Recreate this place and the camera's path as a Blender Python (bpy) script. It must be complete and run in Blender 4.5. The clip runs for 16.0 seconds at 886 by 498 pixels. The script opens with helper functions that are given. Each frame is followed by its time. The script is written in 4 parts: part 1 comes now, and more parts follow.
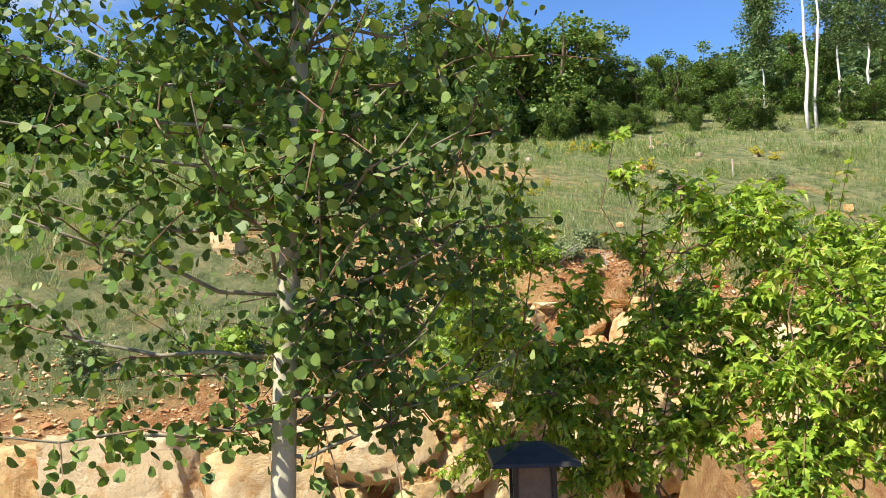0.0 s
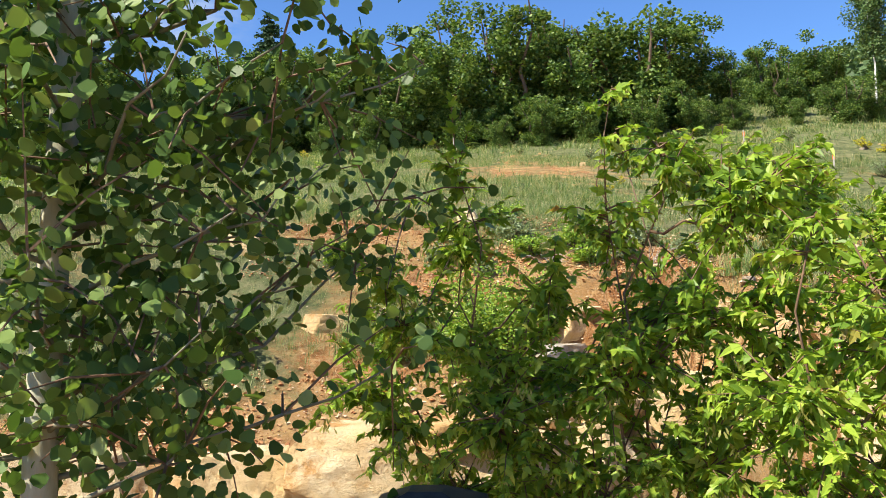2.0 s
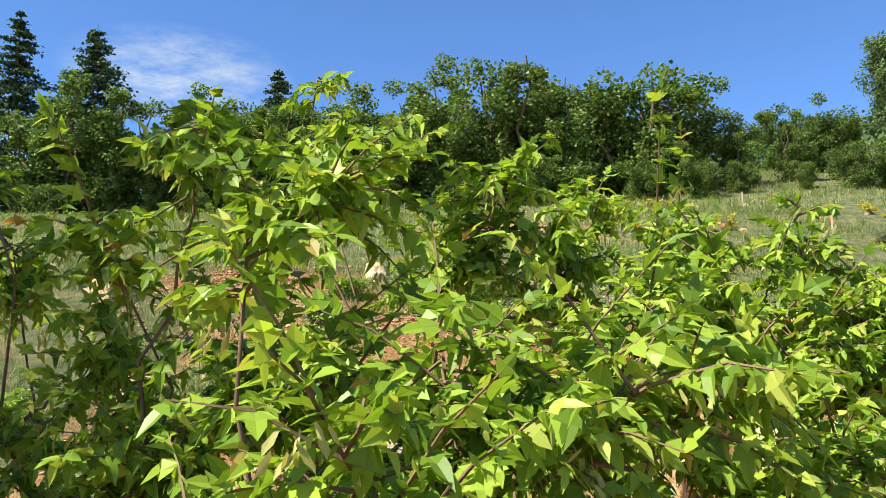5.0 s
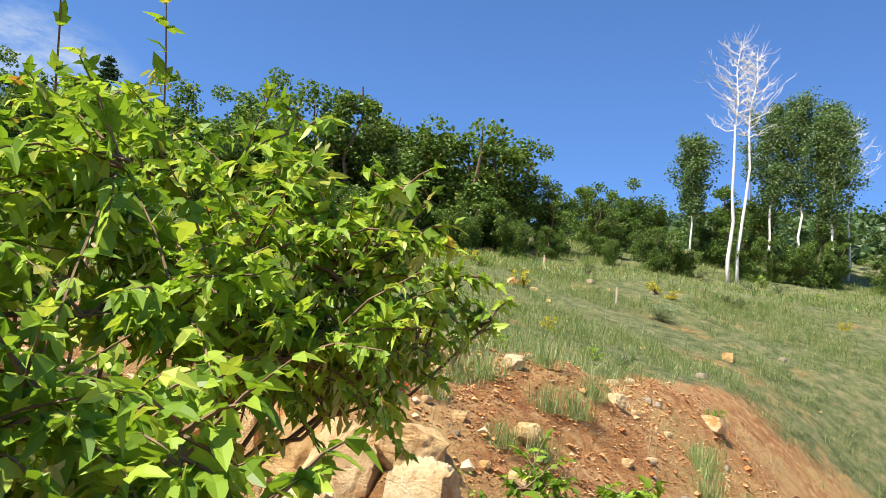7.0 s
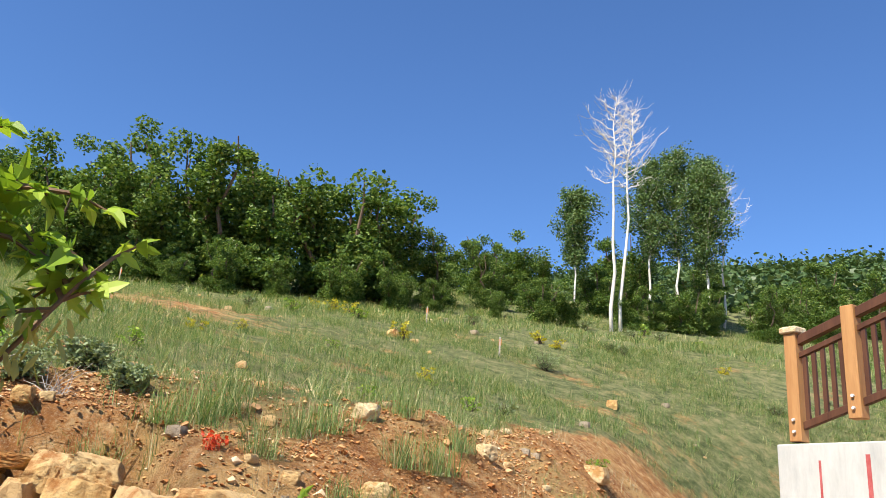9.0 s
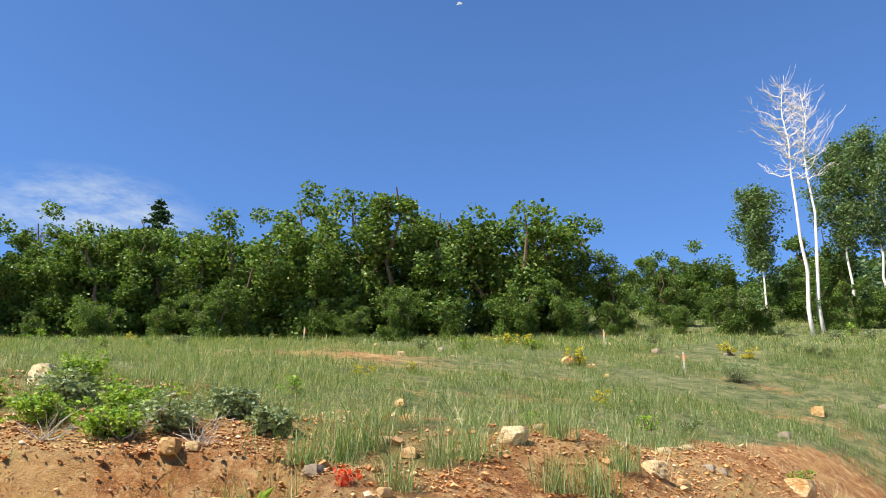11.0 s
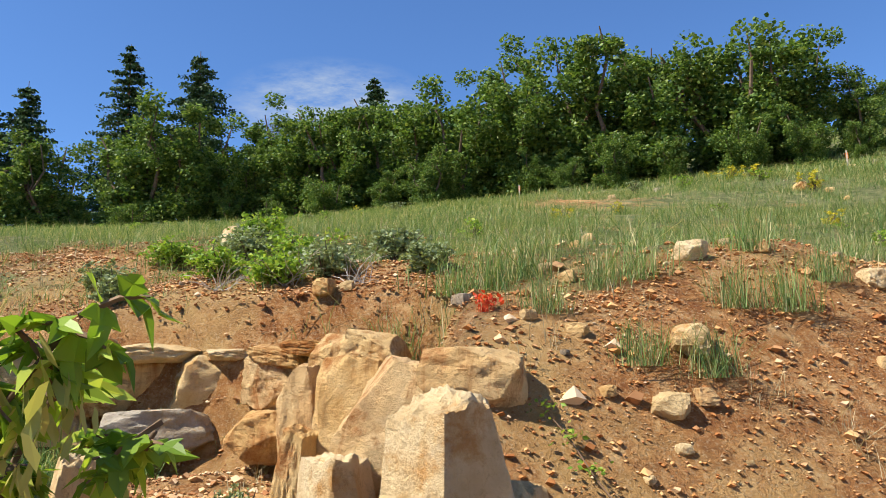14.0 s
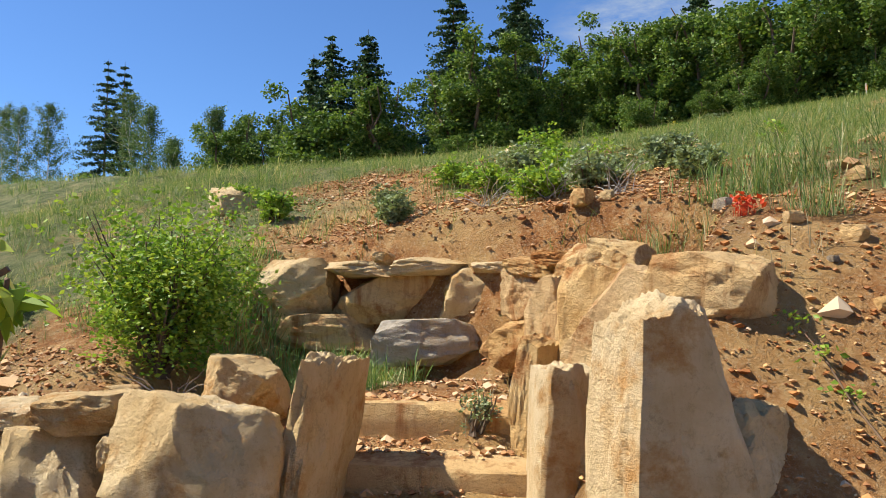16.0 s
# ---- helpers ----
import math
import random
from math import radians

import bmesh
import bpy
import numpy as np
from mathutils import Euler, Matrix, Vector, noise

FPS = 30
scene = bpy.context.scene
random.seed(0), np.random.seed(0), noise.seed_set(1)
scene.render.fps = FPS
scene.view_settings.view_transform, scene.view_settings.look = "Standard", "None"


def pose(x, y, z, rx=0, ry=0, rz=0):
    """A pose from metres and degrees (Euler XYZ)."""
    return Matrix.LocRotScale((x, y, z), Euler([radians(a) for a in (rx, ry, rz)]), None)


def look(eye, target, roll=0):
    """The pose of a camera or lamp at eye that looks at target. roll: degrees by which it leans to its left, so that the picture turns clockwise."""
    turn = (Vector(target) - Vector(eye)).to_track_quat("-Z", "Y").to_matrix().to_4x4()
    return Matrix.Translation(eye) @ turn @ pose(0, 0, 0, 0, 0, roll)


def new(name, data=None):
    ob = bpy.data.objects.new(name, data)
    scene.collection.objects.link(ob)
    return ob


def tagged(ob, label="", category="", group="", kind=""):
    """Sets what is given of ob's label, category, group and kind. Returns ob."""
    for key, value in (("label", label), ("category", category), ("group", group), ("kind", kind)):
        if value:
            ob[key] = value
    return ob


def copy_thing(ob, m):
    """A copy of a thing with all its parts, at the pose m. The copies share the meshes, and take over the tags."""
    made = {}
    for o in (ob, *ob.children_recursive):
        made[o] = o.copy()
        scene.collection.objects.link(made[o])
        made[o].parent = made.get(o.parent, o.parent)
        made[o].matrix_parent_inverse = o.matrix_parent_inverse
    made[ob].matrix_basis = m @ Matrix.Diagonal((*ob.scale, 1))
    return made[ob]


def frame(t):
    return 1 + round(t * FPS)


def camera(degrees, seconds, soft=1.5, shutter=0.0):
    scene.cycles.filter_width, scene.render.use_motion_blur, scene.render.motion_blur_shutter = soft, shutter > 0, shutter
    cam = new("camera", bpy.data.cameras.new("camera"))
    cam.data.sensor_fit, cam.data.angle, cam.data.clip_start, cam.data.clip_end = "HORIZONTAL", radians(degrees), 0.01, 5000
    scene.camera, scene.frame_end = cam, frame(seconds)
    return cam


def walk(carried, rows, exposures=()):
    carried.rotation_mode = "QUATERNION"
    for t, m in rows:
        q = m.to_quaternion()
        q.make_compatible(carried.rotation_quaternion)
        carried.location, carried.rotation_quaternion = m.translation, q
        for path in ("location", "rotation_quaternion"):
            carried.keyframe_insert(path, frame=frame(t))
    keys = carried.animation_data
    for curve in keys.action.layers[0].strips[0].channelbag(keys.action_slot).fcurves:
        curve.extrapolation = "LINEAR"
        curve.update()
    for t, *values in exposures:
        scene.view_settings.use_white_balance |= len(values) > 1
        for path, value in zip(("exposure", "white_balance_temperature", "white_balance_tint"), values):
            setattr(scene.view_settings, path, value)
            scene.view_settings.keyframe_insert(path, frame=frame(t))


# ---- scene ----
cam = camera(57.0, 16.0, 0.9)
PATH = [
    (0, (0.681, -0.418, 1.595), (0.712, 1.576, 1.744), -1.6),
    (0.5, (0.825, -0.132, 1.59), (0.954, 1.851, 1.81), 0.1),
    (1, (0.98, 0.048, 1.567), (1.102, 2.03, 1.807), -0.6),
    (1.5, (1.198, 0.228, 1.559), (1.138, 2.218, 1.752), -0.6),
    (2, (1.386, 0.457, 1.544), (1.171, 2.438, 1.719), -1.5),
    (2.5, (1.569, 0.701, 1.555), (1.318, 2.667, 1.823), -0.7),
    (3, (1.817, 0.918, 1.546), (1.457, 2.868, 1.81), -2.1),
    (3.5, (2.033, 1.104, 1.561), (1.635, 3.044, 1.841), -2.9),
    (4, (2.194, 1.335, 1.564), (1.858, 3.286, 1.846), 0.3),
    (4.5, (2.392, 1.545, 1.547), (2.067, 3.5, 1.822), -1.4),
    (5, (2.615, 1.701, 1.576), (2.332, 3.654, 1.903), 0.2),
    (5.2, (2.684, 1.782, 1.581), (2.445, 3.738, 1.921), 1.4),
    (7.5, (3.72, 2.741, 1.444), (3.891, 4.677, 1.918), 7.8),
    (8, (3.847, 3.053, 1.486), (4.119, 4.969, 1.992), 6.8),
    (8.2, (3.904, 3.136, 1.489), (4.24, 5.033, 2.025), 5.0),
    (10.3, (4.029, 3.306, 1.508), (4.303, 5.14, 2.259), 1.3),
    (10.5, (4.083, 3.341, 1.504), (4.221, 5.179, 2.28), -0.7),
    (11, (4.358, 3.564, 1.449), (4.27, 5.441, 2.134), 0.6),
    (11.5, (4.415, 3.72, 1.438), (4.217, 5.651, 1.92), 1.1),
    (12, (4.478, 3.834, 1.431), (4.294, 5.779, 1.857), 1.7),
    (12.5, (4.571, 3.882, 1.402), (4.403, 5.852, 1.699), 1.9),
    (13, (4.617, 3.958, 1.371), (4.384, 5.926, 1.641), 3.6),
    (13.5, (4.68, 4.083, 1.352), (4.262, 6.007, 1.705), 0.9),
    (14, (4.768, 4.186, 1.323), (4.117, 6.042, 1.686), -1.2),
    (14.5, (4.847, 4.256, 1.296), (3.979, 6.039, 1.556), 0.0),
    (15, (4.897, 4.396, 1.266), (3.852, 6.086, 1.491), -0.4),
    (15.5, (4.934, 4.511, 1.267), (3.687, 6.059, 1.49), -2.0),
    (16, (5.052, 4.535, 1.26), (3.707, 6.003, 1.447), 0.2),
]
walk(cam, [(t, look(eye, target, roll)) for t, eye, target, roll in PATH], [(0, 0.6), (3.5, 0.6), (5.2, 0.62), (7.5, 0.48), (8.2, 0.36), (10.3, 0.6), (11, 0.5), (12.5, 0.32), (14.5, 0.35), (16, 0.25)])

# ---- light ----
SUN_EL, SUN_X, SUN_Y = radians(51), -0.76, -0.65
world = bpy.data.worlds.new("sky")
scene.world = world
world.use_nodes = True
wn = world.node_tree
sky = wn.nodes.new("ShaderNodeTexSky")
sky.sky_type = "NISHITA"
sky.sun_disc = False
sky.sun_elevation = SUN_EL
sky.sun_rotation = math.atan2(SUN_X, SUN_Y)
sky.altitude = 900
sky.air_density, sky.dust_density, sky.ozone_density = 1.0, 0.15, 3.5
tint = wn.nodes.new("ShaderNodeMix")
tint.data_type, tint.blend_type = "RGBA", "MULTIPLY"
tint.inputs["Factor"].default_value = 1.0
tint.inputs["B"].default_value = (0.66, 0.88, 1.14, 1)
wn.links.new(sky.outputs[0], tint.inputs["A"])
wn.links.new(tint.outputs["Result"], wn.nodes["Background"].inputs[0])
wn.nodes["Background"].inputs[1].default_value = 0.13
sun = new("sun", bpy.data.lights.new("sun", "SUN"))
sun.data.energy, sun.data.angle, sun.data.color = 7.2, radians(0.53), (1.0, 0.93, 0.80)
sun.matrix_world = look((SUN_X * 40, SUN_Y * 40, math.tan(SUN_EL) * 40), (0, 0, 0))

# ---- materials ----


def material(name, rough=0.8):
    m = bpy.data.materials.new(name)
    m.use_nodes = True
    b = m.node_tree.nodes["Principled BSDF"]
    b.inputs["Roughness"].default_value = rough
    b.inputs["Specular IOR Level"].default_value = 0.25
    return m, m.node_tree, b


def node(nt, kind, **values):
    n = nt.nodes.new(kind)
    for key, v in values.items():
        n.inputs[key.replace("_", " ")].default_value = v
    return n


def noise_tex(nt, scale, detail=5.0, rough=0.6, space="Object"):
    tc = nt.nodes.new("ShaderNodeTexCoord") if space == "Object" else nt.nodes.new("ShaderNodeNewGeometry")
    n = node(nt, "ShaderNodeTexNoise", Scale=scale, Detail=detail, Roughness=rough)
    nt.links.new(tc.outputs["Object" if space == "Object" else "Position"], n.inputs["Vector"])
    return n.outputs["Fac"]


def ramp(nt, fac, stops):
    r = nt.nodes.new("ShaderNodeValToRGB")
    el = r.color_ramp.elements
    while len(el) < len(stops):
        el.new(0.5)
    for e, (p, c) in zip(el, stops):
        e.position, e.color = p, (*c, 1)
    nt.links.new(fac, r.inputs[0])
    return r.outputs[0]


def mix(nt, fac, a, b, how="MIX"):
    n = nt.nodes.new("ShaderNodeMix")
    n.data_type, n.blend_type = "RGBA", how
    for sock, v in ((n.inputs["Factor"], fac), (n.inputs["A"], a), (n.inputs["B"], b)):
        if isinstance(v, bpy.types.NodeSocket):
            nt.links.new(v, sock)
        elif isinstance(v, (int, float)):
            sock.default_value = v
        else:
            sock.default_value = (*v, 1)
    return n.outputs["Result"]


def bump(nt, b, height, strength, distance):
    n = node(nt, "ShaderNodeBump", Strength=strength, Distance=distance)
    nt.links.new(height, n.inputs["Height"])
    nt.links.new(n.outputs[0], b.inputs["Normal"])


def stone_material(name, tones, stain, grey, streak=0.3):
    m, nt, b = material(name, 0.9)
    info = nt.nodes.new("ShaderNodeObjectInfo")
    tc = nt.nodes.new("ShaderNodeTexCoord")
    mp = nt.nodes.new("ShaderNodeMapping")
    mp.inputs["Scale"].default_value = (1.9, 1.9, 2.2)
    nt.links.new(tc.outputs["Object"], mp.inputs[0])
    shift = nt.nodes.new("ShaderNodeVectorMath")
    shift.operation = "SCALE"
    shift.inputs[0].default_value = (17, 9, 5)
    nt.links.new(info.outputs["Random"], shift.inputs["Scale"])
    nt.links.new(shift.outputs[0], mp.inputs["Location"])

    def layer(scale, detail, rough):
        n = node(nt, "ShaderNodeTexNoise", Scale=scale, Detail=detail, Roughness=rough)
        nt.links.new(mp.outputs[0], n.inputs["Vector"])
        return n.outputs["Fac"]

    base = ramp(nt, layer(1.1, 6, 0.65), tones)
    base = mix(nt, 0.30, base, ramp(nt, info.outputs["Random"], [(0, (0.70, 0.60, 0.44)), (0.5, (0.60, 0.42, 0.22)), (1, (0.50, 0.33, 0.15))]))
    base = mix(nt, ramp(nt, layer(1.7, 7, 0.72), [(0.52, (0, 0, 0)), (0.64, (0.9, 0.9, 0.9))]), base, stain)
    base = mix(nt, ramp(nt, layer(0.9, 7, 0.75), [(0.56, (0, 0, 0)), (0.70, (0.6, 0.6, 0.6))]), base, grey)
    base = mix(nt, 0.42, base, ramp(nt, layer(13, 7, 0.8), [(0.33, (0.42, 0.33, 0.23)), (0.47, (1, 1, 1))]), "MULTIPLY")
    mv = nt.nodes.new("ShaderNodeMapping")
    mv.inputs["Scale"].default_value = (4.0, 4.0, 0.45)
    nt.links.new(mp.outputs[0], mv.inputs[0])
    runs = node(nt, "ShaderNodeTexNoise", Scale=1.2, Detail=6.0, Roughness=0.65)
    nt.links.new(mv.outputs[0], runs.inputs["Vector"])
    base = mix(nt, ramp(nt, runs.outputs["Fac"], [(0.52, (0, 0, 0)), (0.68, (streak, streak, streak))]), base, stain)
    cracks = node(nt, "ShaderNodeTexVoronoi", Scale=0.5)
    cracks.feature = "DISTANCE_TO_EDGE"
    wob = nt.nodes.new("ShaderNodeVectorMath")
    wob.operation = "ADD"
    nt.links.new(mp.outputs[0], wob.inputs[0])
    n2 = node(nt, "ShaderNodeTexNoise", Scale=2.5, Detail=6.0, Roughness=0.7)
    nt.links.new(mp.outputs[0], n2.inputs["Vector"])
    nt.links.new(n2.outputs["Color"], wob.inputs[1])
    nt.links.new(wob.outputs[0], cracks.inputs["Vector"])
    line = ramp(nt, cracks.outputs["Distance"], [(0.0, (0.35, 0.32, 0.28)), (0.012, (1, 1, 1))])
    base = mix(nt, 0.22, base, line, "MULTIPLY")
    nt.links.new(base, b.inputs["Base Color"])
    height = mix(nt, 0.15, mix(nt, 0.38, layer(2.4, 9, 0.7), layer(22, 5, 0.78)), line, "MULTIPLY")
    bump(nt, b, height, 0.95, 0.075)
    return m


SAND = stone_material("sandstone", [(0.3, (0.54, 0.36, 0.15)), (0.5, (0.76, 0.57, 0.30)), (0.7, (0.88, 0.75, 0.50))], (0.50, 0.25, 0.07), (0.44, 0.38, 0.28))
RUST = stone_material("rusty_sandstone", [(0.3, (0.52, 0.27, 0.075)), (0.5, (0.72, 0.45, 0.17)), (0.7, (0.82, 0.61, 0.31))], (0.36, 0.135, 0.032), (0.50, 0.37, 0.21), 0.85)
GREYST = stone_material("grey_stone", [(0.3, (0.20, 0.18, 0.16)), (0.5, (0.36, 0.32, 0.27)), (0.7, (0.54, 0.48, 0.40))], (0.46, 0.32, 0.17), (0.30, 0.29, 0.28))


def ground_material():
    m, nt, b = material("hillside_soil", 0.95)
    att = nt.nodes.new("ShaderNodeAttribute")
    att.attribute_name = "bare"
    fine = noise_tex(nt, 7, 8, 0.72)
    soil = ramp(nt, fine, [(0.34, (0.25, 0.088, 0.026)), (0.5, (0.47, 0.21, 0.068)), (0.63, (0.68, 0.42, 0.19))])
    soil = mix(nt, ramp(nt, noise_tex(nt, 0.8, 4, 0.6), [(0.45, (0, 0, 0)), (0.60, (0.8, 0.8, 0.8))]), soil, (0.62, 0.40, 0.155))
    soil = mix(nt, ramp(nt, noise_tex(nt, 60, 3, 0.8), [(0.52, (0, 0, 0)), (0.66, (0.6, 0.6, 0.6))]), soil, (0.64, 0.48, 0.28))
    turf = ramp(nt, noise_tex(nt, 3, 8, 0.75), [(0.34, (0.065, 0.088, 0.028)), (0.5, (0.185, 0.205, 0.078)), (0.66, (0.36, 0.31, 0.15))])
    edge = nt.nodes.new("ShaderNodeMath")
    edge.operation = "ADD"
    nt.links.new(att.outputs["Fac"], edge.inputs[0])
    nt.links.new(noise_tex(nt, 1.7, 6, 0.75), edge.inputs[1])
    nt.links.new(mix(nt, ramp(nt, edge.outputs[0], [(0.72, (0, 0, 0)), (0.95, (1, 1, 1))]), turf, soil), b.inputs["Base Color"])
    bump(nt, b, mix(nt, 0.5, noise_tex(nt, 11, 8, 0.75), noise_tex(nt, 55, 5, 0.8)), 1.0, 0.14)
    return m


def leaf_material(name, tones, glow=0.45, rough=0.45):
    m, nt, b = material(name, rough)
    geo = nt.nodes.new("ShaderNodeNewGeometry")
    col = ramp(nt, geo.outputs["Random Per Island"], tones)
    col = mix(nt, 0.35, col, ramp(nt, noise_tex(nt, 1.4, 3, 0.6, "World"), [(0.35, (0.55, 0.6, 0.5)), (0.65, (1, 1, 1))]), "MULTIPLY")
    nt.links.new(col, b.inputs["Base Color"])
    t = nt.nodes.new("ShaderNodeBsdfTranslucent")
    nt.links.new(mix(nt, 1.0, col, (1.0, 1.0, 0.5), "MULTIPLY"), t.inputs[0])
    s = nt.nodes.new("ShaderNodeMixShader")
    s.inputs[0].default_value = glow
    nt.links.new(b.outputs[0], s.inputs[1])
    nt.links.new(t.outputs[0], s.inputs[2])
    nt.links.new(s.outputs[0], nt.nodes["Material Output"].inputs[0])
    return m


def plain(name, a, c, scale=12, rough=0.85, height=0.3, stretch=None):
    m, nt, b = material(name, rough)
    f = noise_tex(nt, scale, 6, 0.7)
    if stretch:
        mp = nt.nodes.new("ShaderNodeMapping")
        mp.inputs["Scale"].default_value = stretch
        tc = nt.nodes.new("ShaderNodeTexCoord")
        nt.links.new(tc.outputs["Object"], mp.inputs[0])
        nt.links.new(mp.outputs[0], f.node.inputs["Vector"])
    nt.links.new(ramp(nt, f, [(0.3, a), (0.7, c)]), b.inputs["Base Color"])
    bump(nt, b, f, height, 0.01)
    return m


SOIL = ground_material()
ASPEN_LEAF = leaf_material("aspen_leaf", [(0, (0.060, 0.118, 0.024)), (0.6, (0.130, 0.222, 0.046)), (0.9, (0.240, 0.345, 0.085)), (1, (0.420, 0.510, 0.190))], 0.42)
MAPLE_LEAF = leaf_material("maple_leaf", [(0, (0.135, 0.240, 0.026)), (0.45, (0.260, 0.400, 0.042)), (0.85, (0.430, 0.570, 0.070)), (1, (0.540, 0.590, 0.120))], 0.45, 0.40)
MAPLE_TIP = leaf_material("maple_young_leaf", [(0, (0.34, 0.44, 0.07)), (0.75, (0.46, 0.47, 0.09)), (0.93, (0.46, 0.36, 0.08)), (1, (0.50, 0.20, 0.07))], 0.5)
OAK_LEAF = leaf_material("oak_leaf", [(0, (0.055, 0.112, 0.025)), (0.5, (0.118, 0.200, 0.042)), (0.9, (0.225, 0.315, 0.072)), (1, (0.330, 0.385, 0.120))], 0.35)
BUSH_LEAF = leaf_material("bush_leaf", [(0, (0.130, 0.244, 0.033)), (0.6, (0.276, 0.423, 0.057)), (1, (0.455, 0.536, 0.098))], 0.4)
SAGE_LEAF = leaf_material("sage_leaf", [(0, (0.170, 0.225, 0.105)), (1, (0.370, 0.420, 0.225))], 0.3)
NEEDLE = leaf_material("fir_needle", [(0, (0.022, 0.056, 0.025)), (1, (0.070, 0.126, 0.049))], 0.15, 0.6)
FARWOOD = leaf_material("far_leaf", [(0, (0.068, 0.135, 0.043)), (1, (0.203, 0.287, 0.101))], 0.25)
WOODS = leaf_material("distant_woods_leaf", [(0, (0.040, 0.080, 0.024)), (0.7, (0.085, 0.140, 0.045)), (1, (0.15, 0.20, 0.075))], 0.2)
GRASS = leaf_material("grass_blade", [(0, (0.095, 0.175, 0.058)), (0.40, (0.190, 0.285, 0.092)), (0.74, (0.330, 0.380, 0.155)), (0.90, (0.540, 0.480, 0.260)), (1, (0.68, 0.58, 0.34))], 0.35, 0.6)
REED = leaf_material("bunch_grass", [(0, (0.115, 0.215, 0.060)), (0.55, (0.235, 0.345, 0.105)), (0.8, (0.40, 0.43, 0.19)), (1, (0.66, 0.58, 0.32))], 0.3, 0.6)
STRAW = leaf_material("dry_straw", [(0, (0.40, 0.32, 0.18)), (1, (0.62, 0.52, 0.34))], 0.25, 0.8)
YELLOW = leaf_material("yellow_flower", [(0, (0.45, 0.42, 0.03)), (1, (0.60, 0.50, 0.05))], 0.3)
RED = leaf_material("red_flower", [(0, (0.60, 0.05, 0.02)), (1, (0.80, 0.13, 0.05))], 0.3)
BARK_PALE = plain("aspen_bark", (0.27, 0.26, 0.17), (0.48, 0.45, 0.33), 9, 0.8, 0.3, (1, 1, 0.35))
BARK_LIMB = plain("aspen_limb_bark", (0.13, 0.12, 0.075), (0.27, 0.25, 0.17), 14, 0.8, 0.3)
BARK_WHITE = plain("white_bark", (0.42, 0.38, 0.32), (0.82, 0.79, 0.72), 6, 0.8, 0.3, (2, 2, 0.5))
BARK_DARK = plain("dark_bark", (0.07, 0.05, 0.035), (0.18, 0.13, 0.09), 14, 0.9, 0.6)
TWIG = plain("maple_twig", (0.10, 0.06, 0.035), (0.22, 0.14, 0.08), 20, 0.7, 0.3)
DEADWOOD = plain("grey_deadwood", (0.30, 0.26, 0.21), (0.55, 0.50, 0.43), 18, 0.9, 0.4)
STAIN = plain("brown_stained_wood", (0.055, 0.022, 0.012), (0.115, 0.050, 0.026), 10, 0.5, 0.2, (1, 1, 0.1))
CEDAR = plain("cedar_wood", (0.30, 0.14, 0.05), (0.46, 0.25, 0.10), 10, 0.6, 0.2, (1, 1, 0.1))
CONCRETE = plain("pale_concrete", (0.36, 0.36, 0.34), (0.55, 0.54, 0.50), 5, 0.9, 0.3, (1, 1, 0.25))
BRONZE = plain("dark_bronze_metal", (0.02, 0.018, 0.016), (0.045, 0.04, 0.035), 20, 0.45, 0.1)
STEEL = plain("galvanised_steel", (0.42, 0.43, 0.44), (0.60, 0.61, 0.62), 20, 0.4, 0.1)
DRIP = plain("red_paint_drip", (0.32, 0.05, 0.05), (0.45, 0.13, 0.12), 9, 0.8, 0.1)
FLAG = plain("orange_ribbon", (0.80, 0.18, 0.03), (0.90, 0.26, 0.05), 10, 0.6, 0.1)


# ---- mesh helpers ----
rng = np.random.default_rng(7)


def mesh(name, verts, faces, mat, smooth=False):
    me = bpy.data.meshes.new(name)
    me.from_pydata([tuple(v) for v in verts], [], [tuple(f) for f in faces])
    me.materials.append(mat)
    if smooth:
        me.shade_smooth()
    return me


def part(name, me, parent=None, label=""):
    ob = new(name, me)
    if parent is not None:
        ob.parent = parent
    return tagged(ob, label)


def thing(name, label, category, at=(0, 0, 0), turn=0.0, group="", kind=""):
    ob = new(name)
    ob.matrix_world = Matrix.Translation(at) @ Matrix.Rotation(turn, 4, "Z")
    return tagged(ob, label, category, group, kind)


def join(*pieces):
    vs, fs, n = [], [], 0
    for v, f in pieces:
        vs.extend(v)
        fs.extend([tuple(i + n for i in q) for q in f])
        n += len(v)
    return vs, fs


def tube(points, radii, sides=7):
    pts = [Vector(p) for p in points]
    vs, fs = [], []
    for i, p in enumerate(pts):
        d = (pts[min(i + 1, len(pts) - 1)] - pts[max(i - 1, 0)]).normalized()
        a = d.cross(Vector((0.31, 0.92, 0.17))).normalized()
        b = d.cross(a)
        for k in range(sides):
            w = 2 * math.pi * k / sides
            vs.append(p + (a * math.cos(w) + b * math.sin(w)) * radii[i])
    for i in range(len(pts) - 1):
        for k in range(sides):
            k2 = (k + 1) % sides
            fs.append((i * sides + k, i * sides + k2, (i + 1) * sides + k2, (i + 1) * sides + k))
    fs.append(tuple(range(sides))[::-1])
    fs.append(tuple((len(pts) - 1) * sides + k for k in range(sides)))
    return vs, fs


def bend(a, b, sag=0.0, wob=0.03, steps=5, r=random):
    a, b = Vector(a), Vector(b)
    size = (b - a).length
    out = []
    for i in range(steps + 1):
        u = i / steps
        p = a.lerp(b, u) + Vector((0, 0, -sag * 4 * u * (1 - u) * size))
        if 0 < i < steps:
            p += Vector((r.uniform(-1, 1), r.uniform(-1, 1), r.uniform(-1, 1))) * wob * size
        out.append(p)
    return out


